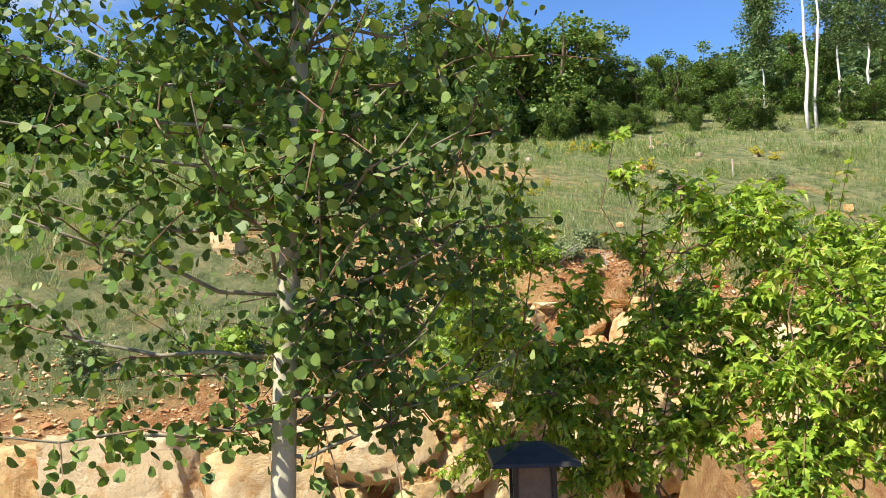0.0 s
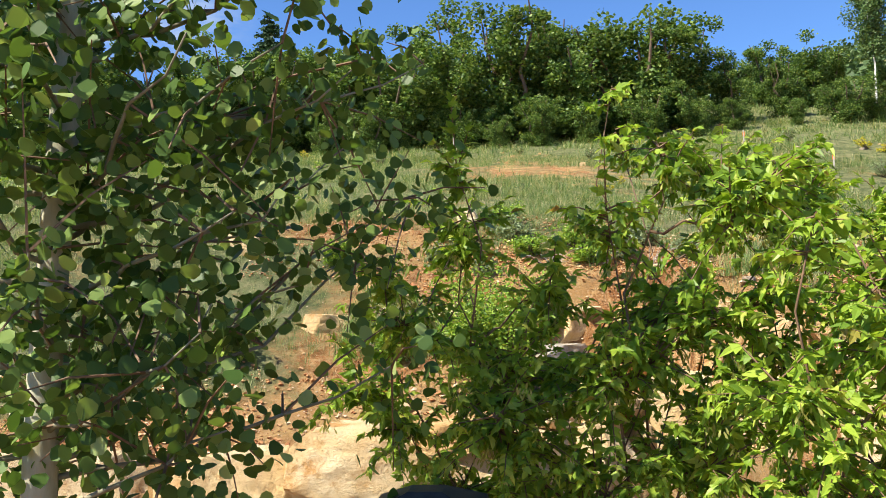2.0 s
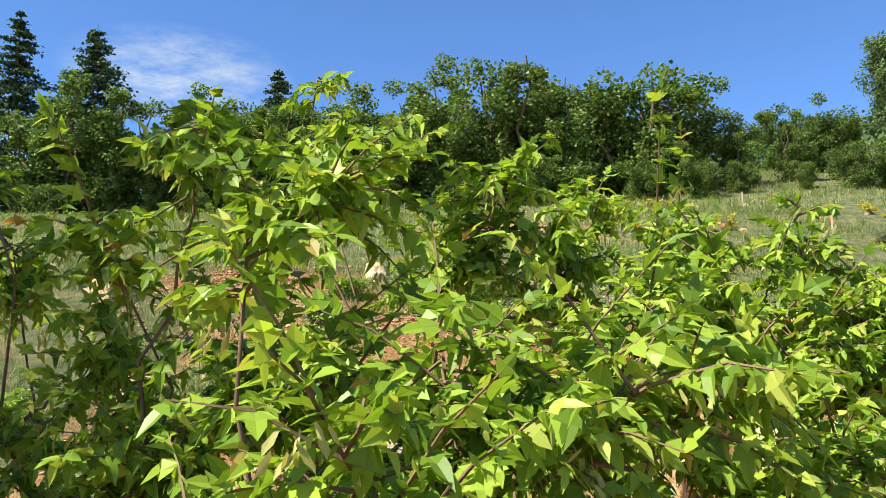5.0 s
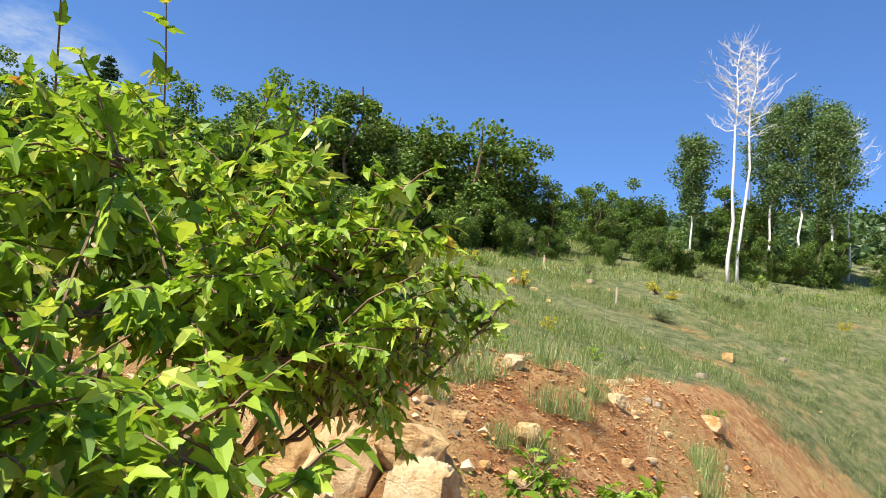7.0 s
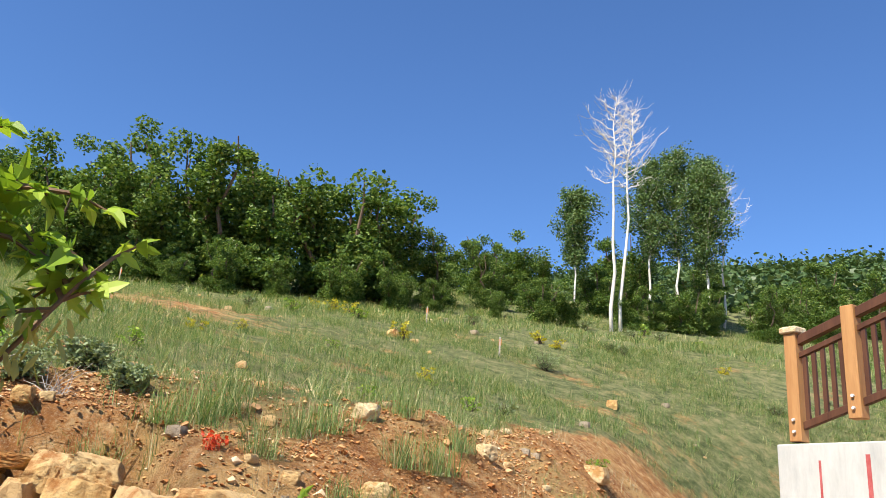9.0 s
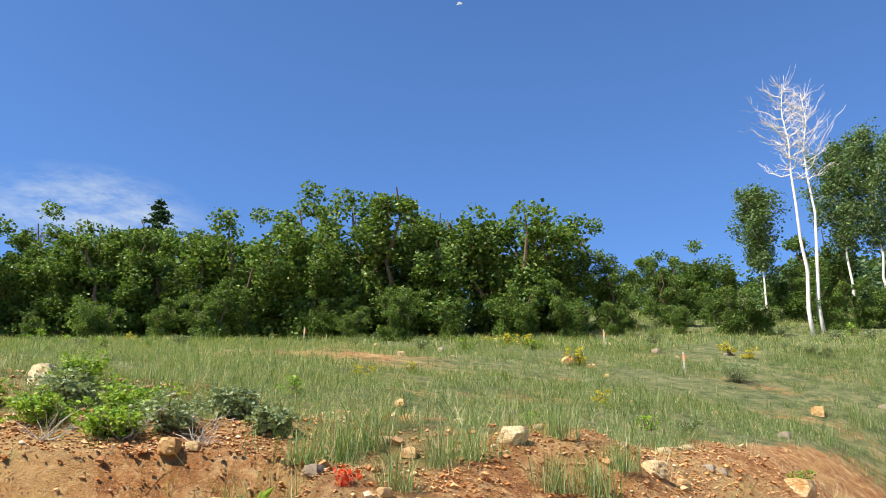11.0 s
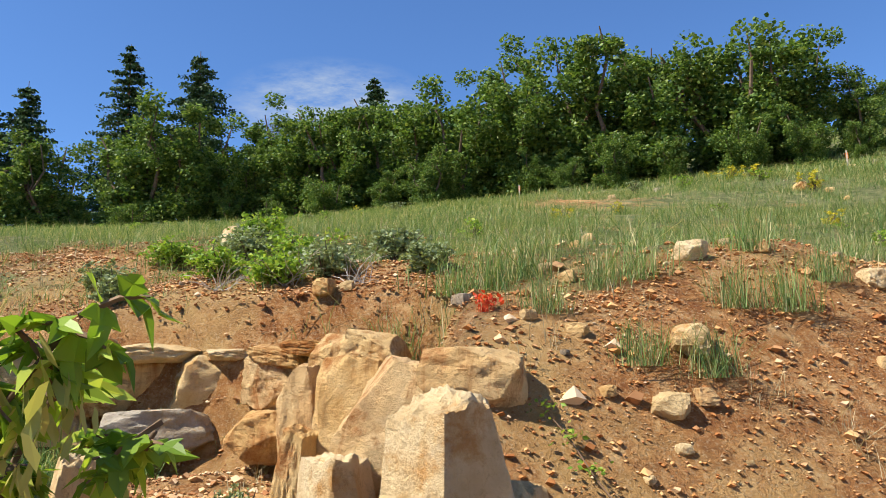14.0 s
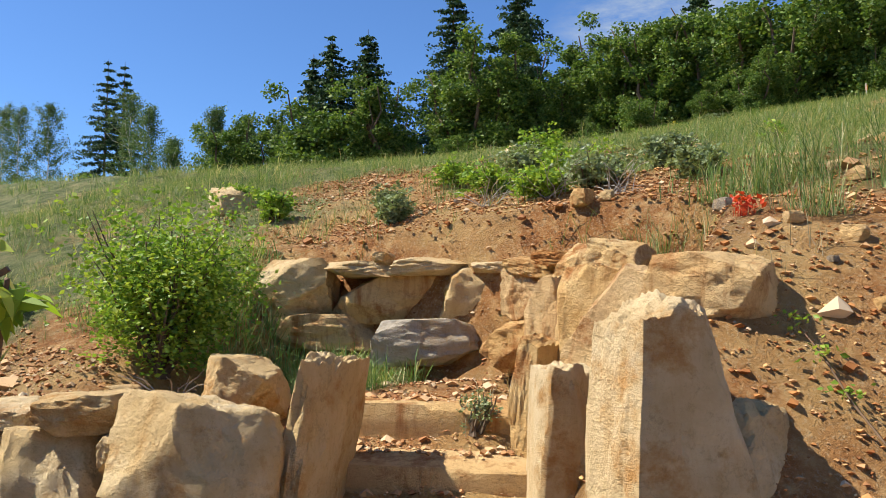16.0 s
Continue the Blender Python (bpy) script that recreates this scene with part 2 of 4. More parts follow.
def taper(r0, r1, steps=5):
    return [r0 + (r1 - r0) * i / steps for i in range(steps + 1)]


def box(x0, y0, z0, x1, y1, z1):
    vs = [(x, y, z) for x in (x0, x1) for y in (y0, y1) for z in (z0, z1)]
    return vs, [(0, 1, 3, 2), (4, 6, 7, 5), (0, 4, 5, 1), (2, 3, 7, 6), (0, 2, 6, 4), (1, 5, 7, 3)]


def bevelled(me, width):
    bm = bmesh.new()
    bm.from_mesh(me)
    bmesh.ops.bevel(bm, geom=bm.edges[:], offset=width, segments=1, affect="EDGES", clamp_overlap=True)
    bm.to_mesh(me)
    bm.free()
    return me


ASPEN = [(0, 0, 0), (0.38, 0.08, 0.04), (0.52, 0.40, 0.05), (0.36, 0.76, 0.02), (0, 1.0, -0.05), (-0.36, 0.76, 0.02), (-0.52, 0.40, 0.05), (-0.38, 0.08, 0.04)]
DIAMOND = [(0, 0, 0), (0.33, 0.45, 0.06), (0, 1, 0), (-0.33, 0.45, 0.06)]
SPRIG = [(0, 0, 0), (0.42, 0.25, 0.08), (0.30, 0.62, -0.06), (0, 1, 0.05), (-0.36, 0.70, 0.1), (-0.40, 0.28, -0.05)]


def leaves(points, sizes, shape, droop=0.5, up=0.6, r=rng):
    """Leaves of one outline at the points: each hangs by droop and faces upwards by up, turned at random."""
    n, k = len(points), len(shape)
    a = r.uniform(0, 2 * math.pi, n)
    d = np.stack([np.cos(a), np.sin(a), r.normal(-droop, 0.45, n)], 1)
    d /= np.linalg.norm(d, axis=1)[:, None]
    nrm = r.normal(0, 1, (n, 3)) * (1 - up) + np.array([0, 0, up])
    s = np.cross(d, nrm)
    s /= np.linalg.norm(s, axis=1)[:, None] + 1e-9
    nn = np.cross(s, d)
    sh = np.array(shape)
    v = np.asarray(points)[:, None, :] + np.asarray(sizes)[:, None, None] * (sh[None, :, 0:1] * s[:, None] + sh[None, :, 1:2] * d[:, None] + sh[None, :, 2:3] * nn[:, None])
    return v.reshape(-1, 3).tolist(), np.arange(n * k).reshape(n, k).tolist()


def blades(points, heights, r=rng, lean=0.35, width=0.012):
    """Grass blades: each a bent strip of two pieces that ends in a point."""
    n = len(points)
    p = np.asarray(points)
    h = np.asarray(heights)[:, None]
    a = r.uniform(0, 2 * math.pi, n)
    d = np.stack([np.cos(a), np.sin(a), np.zeros(n)], 1)
    s = np.stack([-np.sin(a), np.cos(a), np.zeros(n)], 1) * (width * r.uniform(0.6, 1.3, (n, 1))) * (h / 0.35) ** 0.5
    l = np.abs(r.normal(0, lean, (n, 1))) + 0.08
    z = np.array([[0, 0, 1.0]])
    v = np.stack([p - s, p + s, p + d * h * l * 0.35 + z * h * 0.6 + s * 0.7, p + d * h * l * 0.35 + z * h * 0.6 - s * 0.7, p + d * h * l + z * h * (1 - 0.3 * l)], 1)
    base = np.arange(n)[:, None] * 5
    q = (base + np.array([[0, 1, 2, 3]])).tolist()
    t = (base + np.array([[3, 2, 4]])).tolist()
    return v.reshape(-1, 3).tolist(), q + t


def rock_mesh(name, w, d, h, mat, seed, cells=7, cuts=7, rough=0.05, blocky=0.62, point=0.0):
    """A boulder: a rounded block, tapered, its corners planed off by random cuts, then roughened and layered."""
    r = random.Random(seed)
    bm = bmesh.new()
    bmesh.ops.create_cube(bm, size=2.0)
    bmesh.ops.subdivide_edges(bm, edges=bm.edges[:], cuts=cells, use_grid_fill=True)
    planes = []
    for k in range(cuts):
        n = Vector((r.choice((-1, 1)) * r.uniform(0.15, 1), r.choice((-1, 1)) * r.uniform(0.15, 1), r.choice((-1, 1)) * r.uniform(0.15, 1))).normalized()
        planes.append((n, r.uniform(0.58, 0.86) * (abs(n.x) + abs(n.y) + abs(n.z))))
    off = Vector((r.uniform(0, 50), r.uniform(0, 50), r.uniform(0, 50)))
    taper_x, skew, lift = r.uniform(-0.10, 0.06), r.uniform(-0.10, 0.10), r.uniform(-0.08, 0.08)
    for v in bm.verts:
        p = v.co.copy()
        p = (p.normalized() * 1.2).lerp(p, blocky)
        for n, c in planes:
            over = p.dot(n) - c
            if over > 0:
                p -= n * over
        p.x = p.x * (1 + (taper_x - point) * p.z) + skew * p.z
        p.y *= 1 - 0.7 * point * p.z
        p.z += lift * p.x
        strata = noise.noise(Vector((p.x * 0.7, p.y * 0.7, p.z * 7)) + off)
        chip = noise.voronoi(p * 2.3 + off)[0][0]
        p += p.normalized() * (rough * 1.5 * (0.42 - chip) + rough * 1.6 * noise.noise(p * 1.3 + off) + rough * 1.5 * noise.noise(p * 3.2 + off) + rough * 0.6 * noise.noise(p * 9 + off) + rough * 0.5 * noise.noise(p * 19 + off) + rough * 0.22 * strata - rough * 0.9 * max(0.0, 0.16 - abs(noise.noise(p * 1.7 - off))) / 0.16)
        v.co = Vector((p.x * w / 2, p.y * d / 2, p.z * h / 2))
    me = bpy.data.meshes.new(name)
    bm.to_mesh(me)
    bm.free()
    me.materials.append(mat)
    me.shade_smooth()
    me.set_sharp_from_angle(angle=radians(24))
    return me


# ---- ground ----


def clip(v, a, b):
    return np.minimum(np.maximum(v, a), b)


def step(v, a, b):
    u = clip((v - a) / (b - a), 0, 1)
    return u * u * (3 - 2 * u)


def hill(x, y):
    y0 = y
    y = np.minimum(y, 44 + 0.05 * (y - 44))
    z = 2.72 + np.where(y < 10.44, 0.42, 0.262) * (y - 10.44)
    z = z + 0.12 * clip(0.5 - x, 0, 4.0) * step(y, 5, 7.6) * (1 - step(y, 9.5, 14))
    z = z - 0.14 * clip(x - 1.2, 0, 10) * step(y, 9.2, 11) * (1 - step(y, 14, 26))
    z = z + 0.10 * clip(y - 29, 0, 25) * step(x, -12, 6)
    z = z - 0.03 * clip(-x - 14, 0, 60) * step(y, 5, 30)
    z = z + 0.095 * clip(-x - 3.0, 0, 24) * step(y, 5.5, 8) * (1 - step(y, 14, 26))
    return z


def wall_line(x):
    """The front of the lower stone wall."""
    return 5.1 + 0.22 * x + 0.48 * step(x, 1.1, 2.0)


TABLE = np.random.default_rng(99).uniform(-1, 1, (64, 64))


def lumps(x, y):
    """Smooth random relief, one lump a unit."""
    i, j = np.floor(x).astype(int), np.floor(y).astype(int)
    u, v = x - i, y - j
    u, v = u * u * (3 - 2 * u), v * v * (3 - 2 * v)
    a, b = TABLE[i % 64, j % 64], TABLE[(i + 1) % 64, j % 64]
    c, d = TABLE[i % 64, (j + 1) % 64], TABLE[(i + 1) % 64, (j + 1) % 64]
    return (a * (1 - u) + b * u) * (1 - v) + (c * (1 - u) + d * u) * v


def ground_z(x, y):
    x, y = np.asarray(x, float), np.asarray(y, float)
    relief = 0.055 * lumps(x * 0.9, y * 0.9) + 0.032 * lumps(x * 2.7 + 5, y * 2.7) + 0.016 * lumps(x * 7 + 9, y * 7)
    near = 1 - step(np.hypot(x - 3, y - 8), 28, 45)
    return shape_z(x, y) + relief * near * step(y - wall_line(x), 0.2, 0.9)


def shape_z(x, y):
    z = hill(x, y)
    # the terrace behind the lower wall and the landing above the steps
    low = 0.70 + 0.10 * (y - 5.2)
    z = np.where(y < 8.3, np.maximum(z, low), z)
    wx = x + 0.35 * (y - 8.2)
    pit = step(wx, 0.2, 0.8) * (1 - step(wx, 3.1, 3.5)) * (1 - step(y - 0.15 * (x - 1.2), 8.15, 8.35))
    z = z * (1 - pit) + pit * np.minimum(z, 0.84 + 0.22 * step(y, 7.4, 8.2))
    # the stair flight
    u = (x - 2.45) * -0.55 + (y - 7.1) * 0.835
    flight = (1 - step(y, 8.1, 8.3)) * step(x + 0.66 * (y - 7.1), 1.7, 1.95) * (1 - step(x + 0.66 * (y - 7.1), 3.15, 3.5))
    z = z * (1 - flight) + flight * np.minimum(z, clip(0.62 + 0.5 * u, -0.3, 0.9))
    # the cut bank
    s = (x - 3.75) * 0.82 - (y - 8.1) * 0.571
    bank = np.log1p(np.exp(clip((s - 0.35) / 0.12, -30, 30))) * 0.12 * 0.85
    z = z - np.where(y > 4.5, bank, bank) * step(x, 3.0, 4.0) * (1 - step(y, 13, 19))
    # the level path in front of the walls
    front = step(y - wall_line(x), 0.02, 0.2)
    path = -0.02 - 0.045 * clip(x, -4, 6)
    z = np.where(x < 2.6, path + (z - path) * front, z)
    z = np.maximum(z, path)
    z = np.where((x >= 2.6) & (y < 6.2), np.minimum(z, path + (z - path) * step(y - 0.9 * (x - 4.2), 5.9, 7.0)), z)
    # far slopes
    far = clip(np.hypot(x, y - 5) - 45, 0, 400)
    z = z + 0.30 * clip(far, 0, 70) * step(x, 4, 45) * step(y, 5, 60)
    return z


def bare(x, y):
    """How bare the soil is: 1 on the cut bank and the path, 0 in the meadow."""
    s = (x - 3.75) * 0.82 - (y - 8.1) * 0.571
    b = 0.10 + 0.77 * step(s, -0.35, 0.4) * (1 - step(y, 12.5, 16))
    b = np.maximum(b, 0.60 * (1 - step(y, 8.6, 10.6)) * step(x, -1.5, 0.5) * (1 - 0.4 * step(x, 2.8, 4.0)))
    b = np.maximum(b, 0.55 * np.exp(-(((x + 0.2) / 1.6) ** 2 + ((y - 9.7) / 0.9) ** 2)))
    b = np.maximum(b, 0.42 * np.exp(-(((x - 1.5) / 3.5) ** 2 + ((y - 19) / 5) ** 2)))
    patch = np.sin(x * 1.3 + 2.2 * np.sin(y * 0.7)) * np.sin(y * 1.1 + 1.7 * np.sin(x * 0.55) + 0.4)
    b = np.maximum(b, 0.10 + 0.22 * clip(patch - 0.15, 0, 1) * (1 - step(y, 22, 30)))
    b = np.maximum(b, 0.7 * (1 - step(y - wall_line(x), 0.7, 1.8)))
    return b


def ground_sheet():
    def axis(mid, near, fine, far):
        out, v, d = [0.0], 0.0, fine
        while v < far:
            if v > near:
                d *= 1.13
            v += d
            out.append(v)
        return out
    ax = axis(0, 7.5, 0.11, 900)
    xs = np.array(sorted([-v for v in ax[1:]] + ax)) + 2.5
    ys = np.array(sorted([-v for v in ax[1:]] + ax)) + 7.0
    gx, gy = np.meshgrid(xs, ys)
    gz = ground_z(gx, gy)
    n, m = gz.shape
    idx = np.arange(n * m).reshape(n, m)
    quads = np.stack([idx[:-1, :-1], idx[:-1, 1:], idx[1:, 1:], idx[1:, :-1]], -1).reshape(-1, 4)
    me = mesh("ground", np.stack([gx, gy, gz], -1).reshape(-1, 3).tolist(), quads.tolist(), SOIL, True)
    att = me.attributes.new("bare", "FLOAT", "POINT")
    att.data.foreach_set("value", bare(gx, gy).ravel().astype(np.float32))
    return tagged(new("ground", me), "orange sandy hillside with thin dry meadow grass", "hillside", kind="structure")


def gz(x, y):
    return float(ground_z(x, y))


ground = ground_sheet()

# ---- stone walls ----


def boulder(x, y, z, w, d, h, turn, mat, seed, label, group, tilt=0.0, blocky=0.66, point=0.0):
    ob = new("boulder", rock_mesh("boulder", w * 1.03, d * 1.03, h * 1.03, mat, seed, 25, 12, 0.034, min(0.97, 0.66 + 0.4 * blocky), point))
    ob.matrix_world = Matrix.Translation((x, y, z)) @ Matrix.Rotation(radians(turn), 4, "Z") @ Matrix.Rotation(radians(tilt), 4, "Y")
    return tagged(ob, label, "boulder", group)


FRONT = [
    (-2.04, 4.88, 0.45, 0.58, 0.45, 0.66), (-1.32, 5.03, 0.40, 0.96, 0.45, 0.86), (-0.48, 5.21, 0.35, 0.76, 0.45, 0.88),
    (0.27, 5.37, 0.67, 0.77, 0.45, 0.51), (0.85, 5.49, 0.83, 0.43, 0.45, 0.23), (0.91, 5.50, 0.55, 0.50, 0.45, 0.41),
    (1.24, 5.57, 0.82, 0.29, 0.45, 0.18), (0.46, 5.37, 0.48, 0.17, 0.40, 0.16), (0.60, 5.41, 0.48, 0.15, 0.40, 0.14),
    (0.58, 5.40, 0.22, 0.40, 0.45, 0.42), (0.03, 5.30, 0.20, 0.50, 0.45, 0.42), (1.16, 5.56, 0.30, 0.34, 0.45, 0.62),
    (-2.72, 4.74, 0.40, 0.70, 0.45, 0.72), (-3.45, 4.60, 0.38, 0.74, 0.45, 0.70), (-4.2, 4.44, 0.4, 0.78, 0.45, 0.74),
]
for i, (x, y, z, w, d, h) in enumerate(FRONT):
    boulder(x, y, z, w, d, h, 12.4, SAND if i % 4 else RUST, 100 + i, "pale tan sandstone boulder stacked in the lower retaining wall", "lower wall boulders", blocky=0.72)
CORNER = [
    (1.41, 5.77, 0.42, 0.45, 0.40, 0.80), (1.78, 5.94, 0.45, 0.44, 0.45, 0.80), (1.88, 5.99, 0.92, 0.32, 0.30, 0.15),
    (1.48, 5.87, 0.90, 0.22, 0.30, 0.11), (2.06, 6.02, 0.78, 0.09, 0.20, 0.14), (2.37, 6.17, 0.55, 0.56, 0.42, 0.84),
    (1.78, 6.75, 0.97, 0.33, 0.40, 0.28), (1.76, 6.19, 0.96, 0.12, 0.20, 0.09),
]
for i, (x, y, z, w, d, h) in enumerate(CORNER):
    boulder(x, y, z, w, d, h, 38, SAND, 140 + i, "squared tan sandstone block beside the stone steps", "lower wall boulders", blocky=0.85)
slab = boulder(2.40, 6.66, 0.62, 0.17, 0.62, 1.0, 33, SAND, 171, "tall leaning sandstone slab edging the stone steps", "", 8, 0.9)
UPPER = [
    (0.62, 7.93, 1.51, 0.49, 0.40, 0.37), (1.15, 8.29, 1.43, 0.69, 0.40, 0.31), (1.73, 8.49, 1.41, 0.50, 0.40, 0.38),
    (1.04, 8.14, 1.62, 0.42, 0.45, 0.10), (1.46, 8.38, 1.63, 0.50, 0.45, 0.11), (1.85, 8.50, 1.61, 0.24, 0.40, 0.08),
    (1.20, 8.17, 1.69, 0.12, 0.18, 0.08), (0.80, 8.00, 1.22, 0.68, 0.40, 0.22), (0.09, 7.70, 1.46, 0.42, 0.40, 0.42),
    (-0.4, 7.45, 1.40, 0.5, 0.4, 0.42), (0.10, 7.72, 1.15, 0.55, 0.4, 0.3),
]
for i, (x, y, z, w, d, h) in enumerate(UPPER):
    boulder(x, y, z, w, d, h, 36, RUST if i in (1, 7) else SAND, 200 + i, "tan sandstone block set in the upper terrace wall", "upper wall boulders", blocky=0.84)
boulder(1.58, 8.21, 1.16, 0.63, 0.45, 0.27, 38, GREYST, 231, "rounded grey boulder at the foot of the terrace wall", "upper wall boulders")
TURN = [
    (2.32, 8.32, 1.43, 0.36, 0.40, 0.30), (2.36, 8.09, 1.15, 0.32, 0.36, 0.27), (2.36, 8.28, 1.57, 0.30, 0.35, 0.11),
    (2.60, 8.17, 1.61, 0.24, 0.30, 0.08), (2.70, 8.00, 1.22, 0.28, 0.40, 0.56), (2.85, 8.07, 1.56, 0.24, 0.36, 0.21),
    (3.08, 7.97, 1.57, 0.26, 0.36, 0.18), (3.01, 7.84, 1.22, 0.32, 0.40, 0.60), (2.86, 7.55, 0.95, 0.13, 0.30, 0.50),
]
for i, (x, y, z, w, d, h) in enumerate(TURN):
    boulder(x, y, z, w, d, h, 8, RUST, 250 + i, "rust-streaked sandstone boulder standing in the curved wall", "curved wall boulders", random.Random(i).uniform(3, 13), 0.7)
boulder(3.38, 7.54, 1.17, 0.44, 0.42, 0.64, 4, RUST, 271, "orange-streaked broad sandstone boulder in the curved wall", "curved wall boulders", 16, 0.62)
boulder(3.74, 7.46, 1.38, 0.42, 0.38, 0.29, 10, RUST, 272, "overhanging weathered capstone at the end of the wall", "curved wall boulders", 4, 0.45)
boulder(3.24, 7.23, 0.62, 0.28, 0.42, 0.95, 42, SAND, 273, "smooth upright tan sandstone pillar beside the steps", "curved wall boulders", 2, 0.8)
boulder(3.85, 6.84, 0.58, 0.44, 0.42, 1.46, 58, SAND, 274, "large pointed pale sandstone boulder ending the wall", "", -3, 0.45, 0.36)
boulder(4.03, 7.06, 0.52, 0.24, 0.30, 0.96, -25, SAND, 275, "small sandstone boulder behind the large pointed one", "curved wall boulders")
boulder(3.60, 7.72, 1.10, 0.40, 0.36, 0.50, -20, RUST, 276, "sandstone boulder wedged behind the capstone", "curved wall boulders")

# ---- stone steps ----
for i in range(6):
    x, y, z = 2.36 + 0.20 * i, 7.52 - 0.30 * i, 0.80 - 0.19 * i
    me = rock_mesh("stone_step", 1.30, 0.42, 0.20, RUST, 300 + i, 6, 3, 0.015, 0.94)
    ob = new("stone_step", me)
    ob.matrix_world = Matrix.Translation((x, y, z)) @ Matrix.Rotation(radians(33.5), 4, "Z")
    tagged(ob, "worn sandstone step strewn with gravel", "step", "stone steps")

STEP_AT = [(2.36 + 0.20 * i, 7.52 - 0.30 * i, 0.80 - 0.19 * i) for i in range(6)]

# ---- loose rocks on the slope ----
ROCKS = [
    (4.09, 7.99, 0.10), (4.58, 8.19, 0.21), (4.50, 7.82, 0.16), (4.64, 7.96, 0.11), (4.55, 7.68, 0.07), (4.43, 7.46, 0.05), (5.48, 8.75, 0.09),
    (7.53, 12.14, 0.27), (6.60, 9.45, 0.15), (6.51, 9.12, 0.12), (6.91, 9.49, 0.16), (6.77, 9.29, 0.14), (2.48, 8.55, 0.14), (2.59, 8.62, 0.09), (0.62, 10.4, 0.30),
    (2.30, 10.43, 0.10), (5.56, 9.48, 0.17), (5.80, 9.64, 0.10), (4.25, 7.72, 0.07), (3.86, 7.98, 0.07), (4.57, 9.03, 0.18), (9.87, 17.24, 0.25), (8.61, 31.4, 0.25),
    (-1.6, 8.85, 0.40), (2.28, 10.03, 0.12), (8.9, 11.6, 0.26), (9.4, 11.9, 0.2), (6.2, 20.5, 0.28), (1.3, 9.3, 0.14),
]
for i, (x, y, w) in enumerate(ROCKS):
    ob = new("rock", rock_mesh("rock", w, w * 0.8, w * 0.72, SAND if i % 3 else RUST, 400 + i, 9, 11, 0.06, 0.72))
    ob.matrix_world = Matrix.Translation((x, y, gz(x, y) + w * 0.16)) @ Matrix.Rotation(i * 1.7, 4, "Z")
    tagged(ob, "loose pale rock lying on the sandy slope", "rock", "loose rocks")


def pebbles(n, pick, sizes, mat, seed):
    r = np.random.default_rng(seed)
    ico_v = np.array([(0, 0, 1), (0.9, 0, 0.1), (-0.3, 0.85, 0), (-0.5, -0.8, 0.1), (0.4, 0.6, 0.6), (0.3, -0.7, 0.55), (-0.7, 0.1, 0.5), (0, 0, -0.5)])
    ico_f = np.array([(0, 5, 1), (0, 1, 4), (0, 4, 2), (0, 2, 6), (0, 6, 3), (0, 3, 5), (5, 7, 1), (1, 7, 4), (4, 7, 2), (2, 7, 6), (6, 7, 3), (3, 7, 5)])
    p = pick(r, n)
    n = len(p)
    s = np.exp(r.normal(math.log(sizes), 0.5, n))
    v = ico_v[None] * r.uniform(0.6, 1.3, (n, 8, 3))
    a = r.uniform(0, 6.28, n)
    c, q = np.cos(a)[:, None], np.sin(a)[:, None]
    v = np.stack([v[..., 0] * c - v[..., 1] * q, v[..., 0] * q + v[..., 1] * c, v[..., 2] * 0.7], -1) * s[:, None, None] + p[:, None, :]
    f = ico_f[None] + (np.arange(n) * 8)[:, None, None]
    return mesh("gravel", v.reshape(-1, 3).tolist(), f.reshape(-1, 3).tolist(), mat)


def scatter(x0, x1, y0, y1, weight):
    def pick(r, n):
        x, y = r.uniform(x0, x1, n * 4), r.uniform(y0, y1, n * 4)
        k = r.uniform(0, 1, n * 4) < weight(x, y)
        x, y = x[k][:n], y[k][:n]
        return np.stack([x, y, ground_z(x, y) + 0.004], 1)
    return pick


def on_bank(x, y):
    return clip(bare(x, y) - 0.2, 0, 1) * (y - wall_line(x) > 0.25)


GRAVEL, nt, b = material("gravel", 0.9)
geo = nt.nodes.new("ShaderNodeNewGeometry")
nt.links.new(ramp(nt, geo.outputs["Random Per Island"], [(0, (0.27, 0.115, 0.045)), (0.45, (0.42, 0.22, 0.095)), (0.8, (0.52, 0.33, 0.17)), (1, (0.64, 0.50, 0.33))]), b.inputs["Base Color"])
tagged(new("gravel", pebbles(20000, scatter(-3, 9, 5.2, 13.5, on_bank), 0.007, GRAVEL, 1)), "loose sandstone gravel on the bare slope", "gravel", kind="stuff")
tagged(new("gravel", pebbles(650, scatter(-3, 9, 5.2, 13, on_bank), 0.022, GRAVEL, 2)), "scattered sandstone chunks on the bare slope", "gravel", kind="stuff")
tagged(new("gravel", pebbles(900, scatter(1.4, 3.2, 6.6, 8.2, lambda x, y: np.ones_like(x)), 0.014, GRAVEL, 3)), "gravel washed over the landing above the steps", "gravel", kind="stuff")

tagged(new("gravel", pebbles(7000, scatter(-1.5, 4.2, 8.2, 11, lambda x, y: clip(0.4 + 1.2 * np.sin(x * 2.1 + y) * np.sin(y * 2.7 - x), 0.15, 1)), 0.010, GRAVEL, 4)), "crumbled sandstone on the slope above the wall", "gravel", kind="stuff")
tagged(new("gravel", pebbles(2500, scatter(-4, 1.5, 5.4, 6.6, lambda x, y: (y - wall_line(x) > 0.3) * 1.0), 0.014, GRAVEL, 5)), "gravel behind the lower wall", "gravel", kind="stuff")


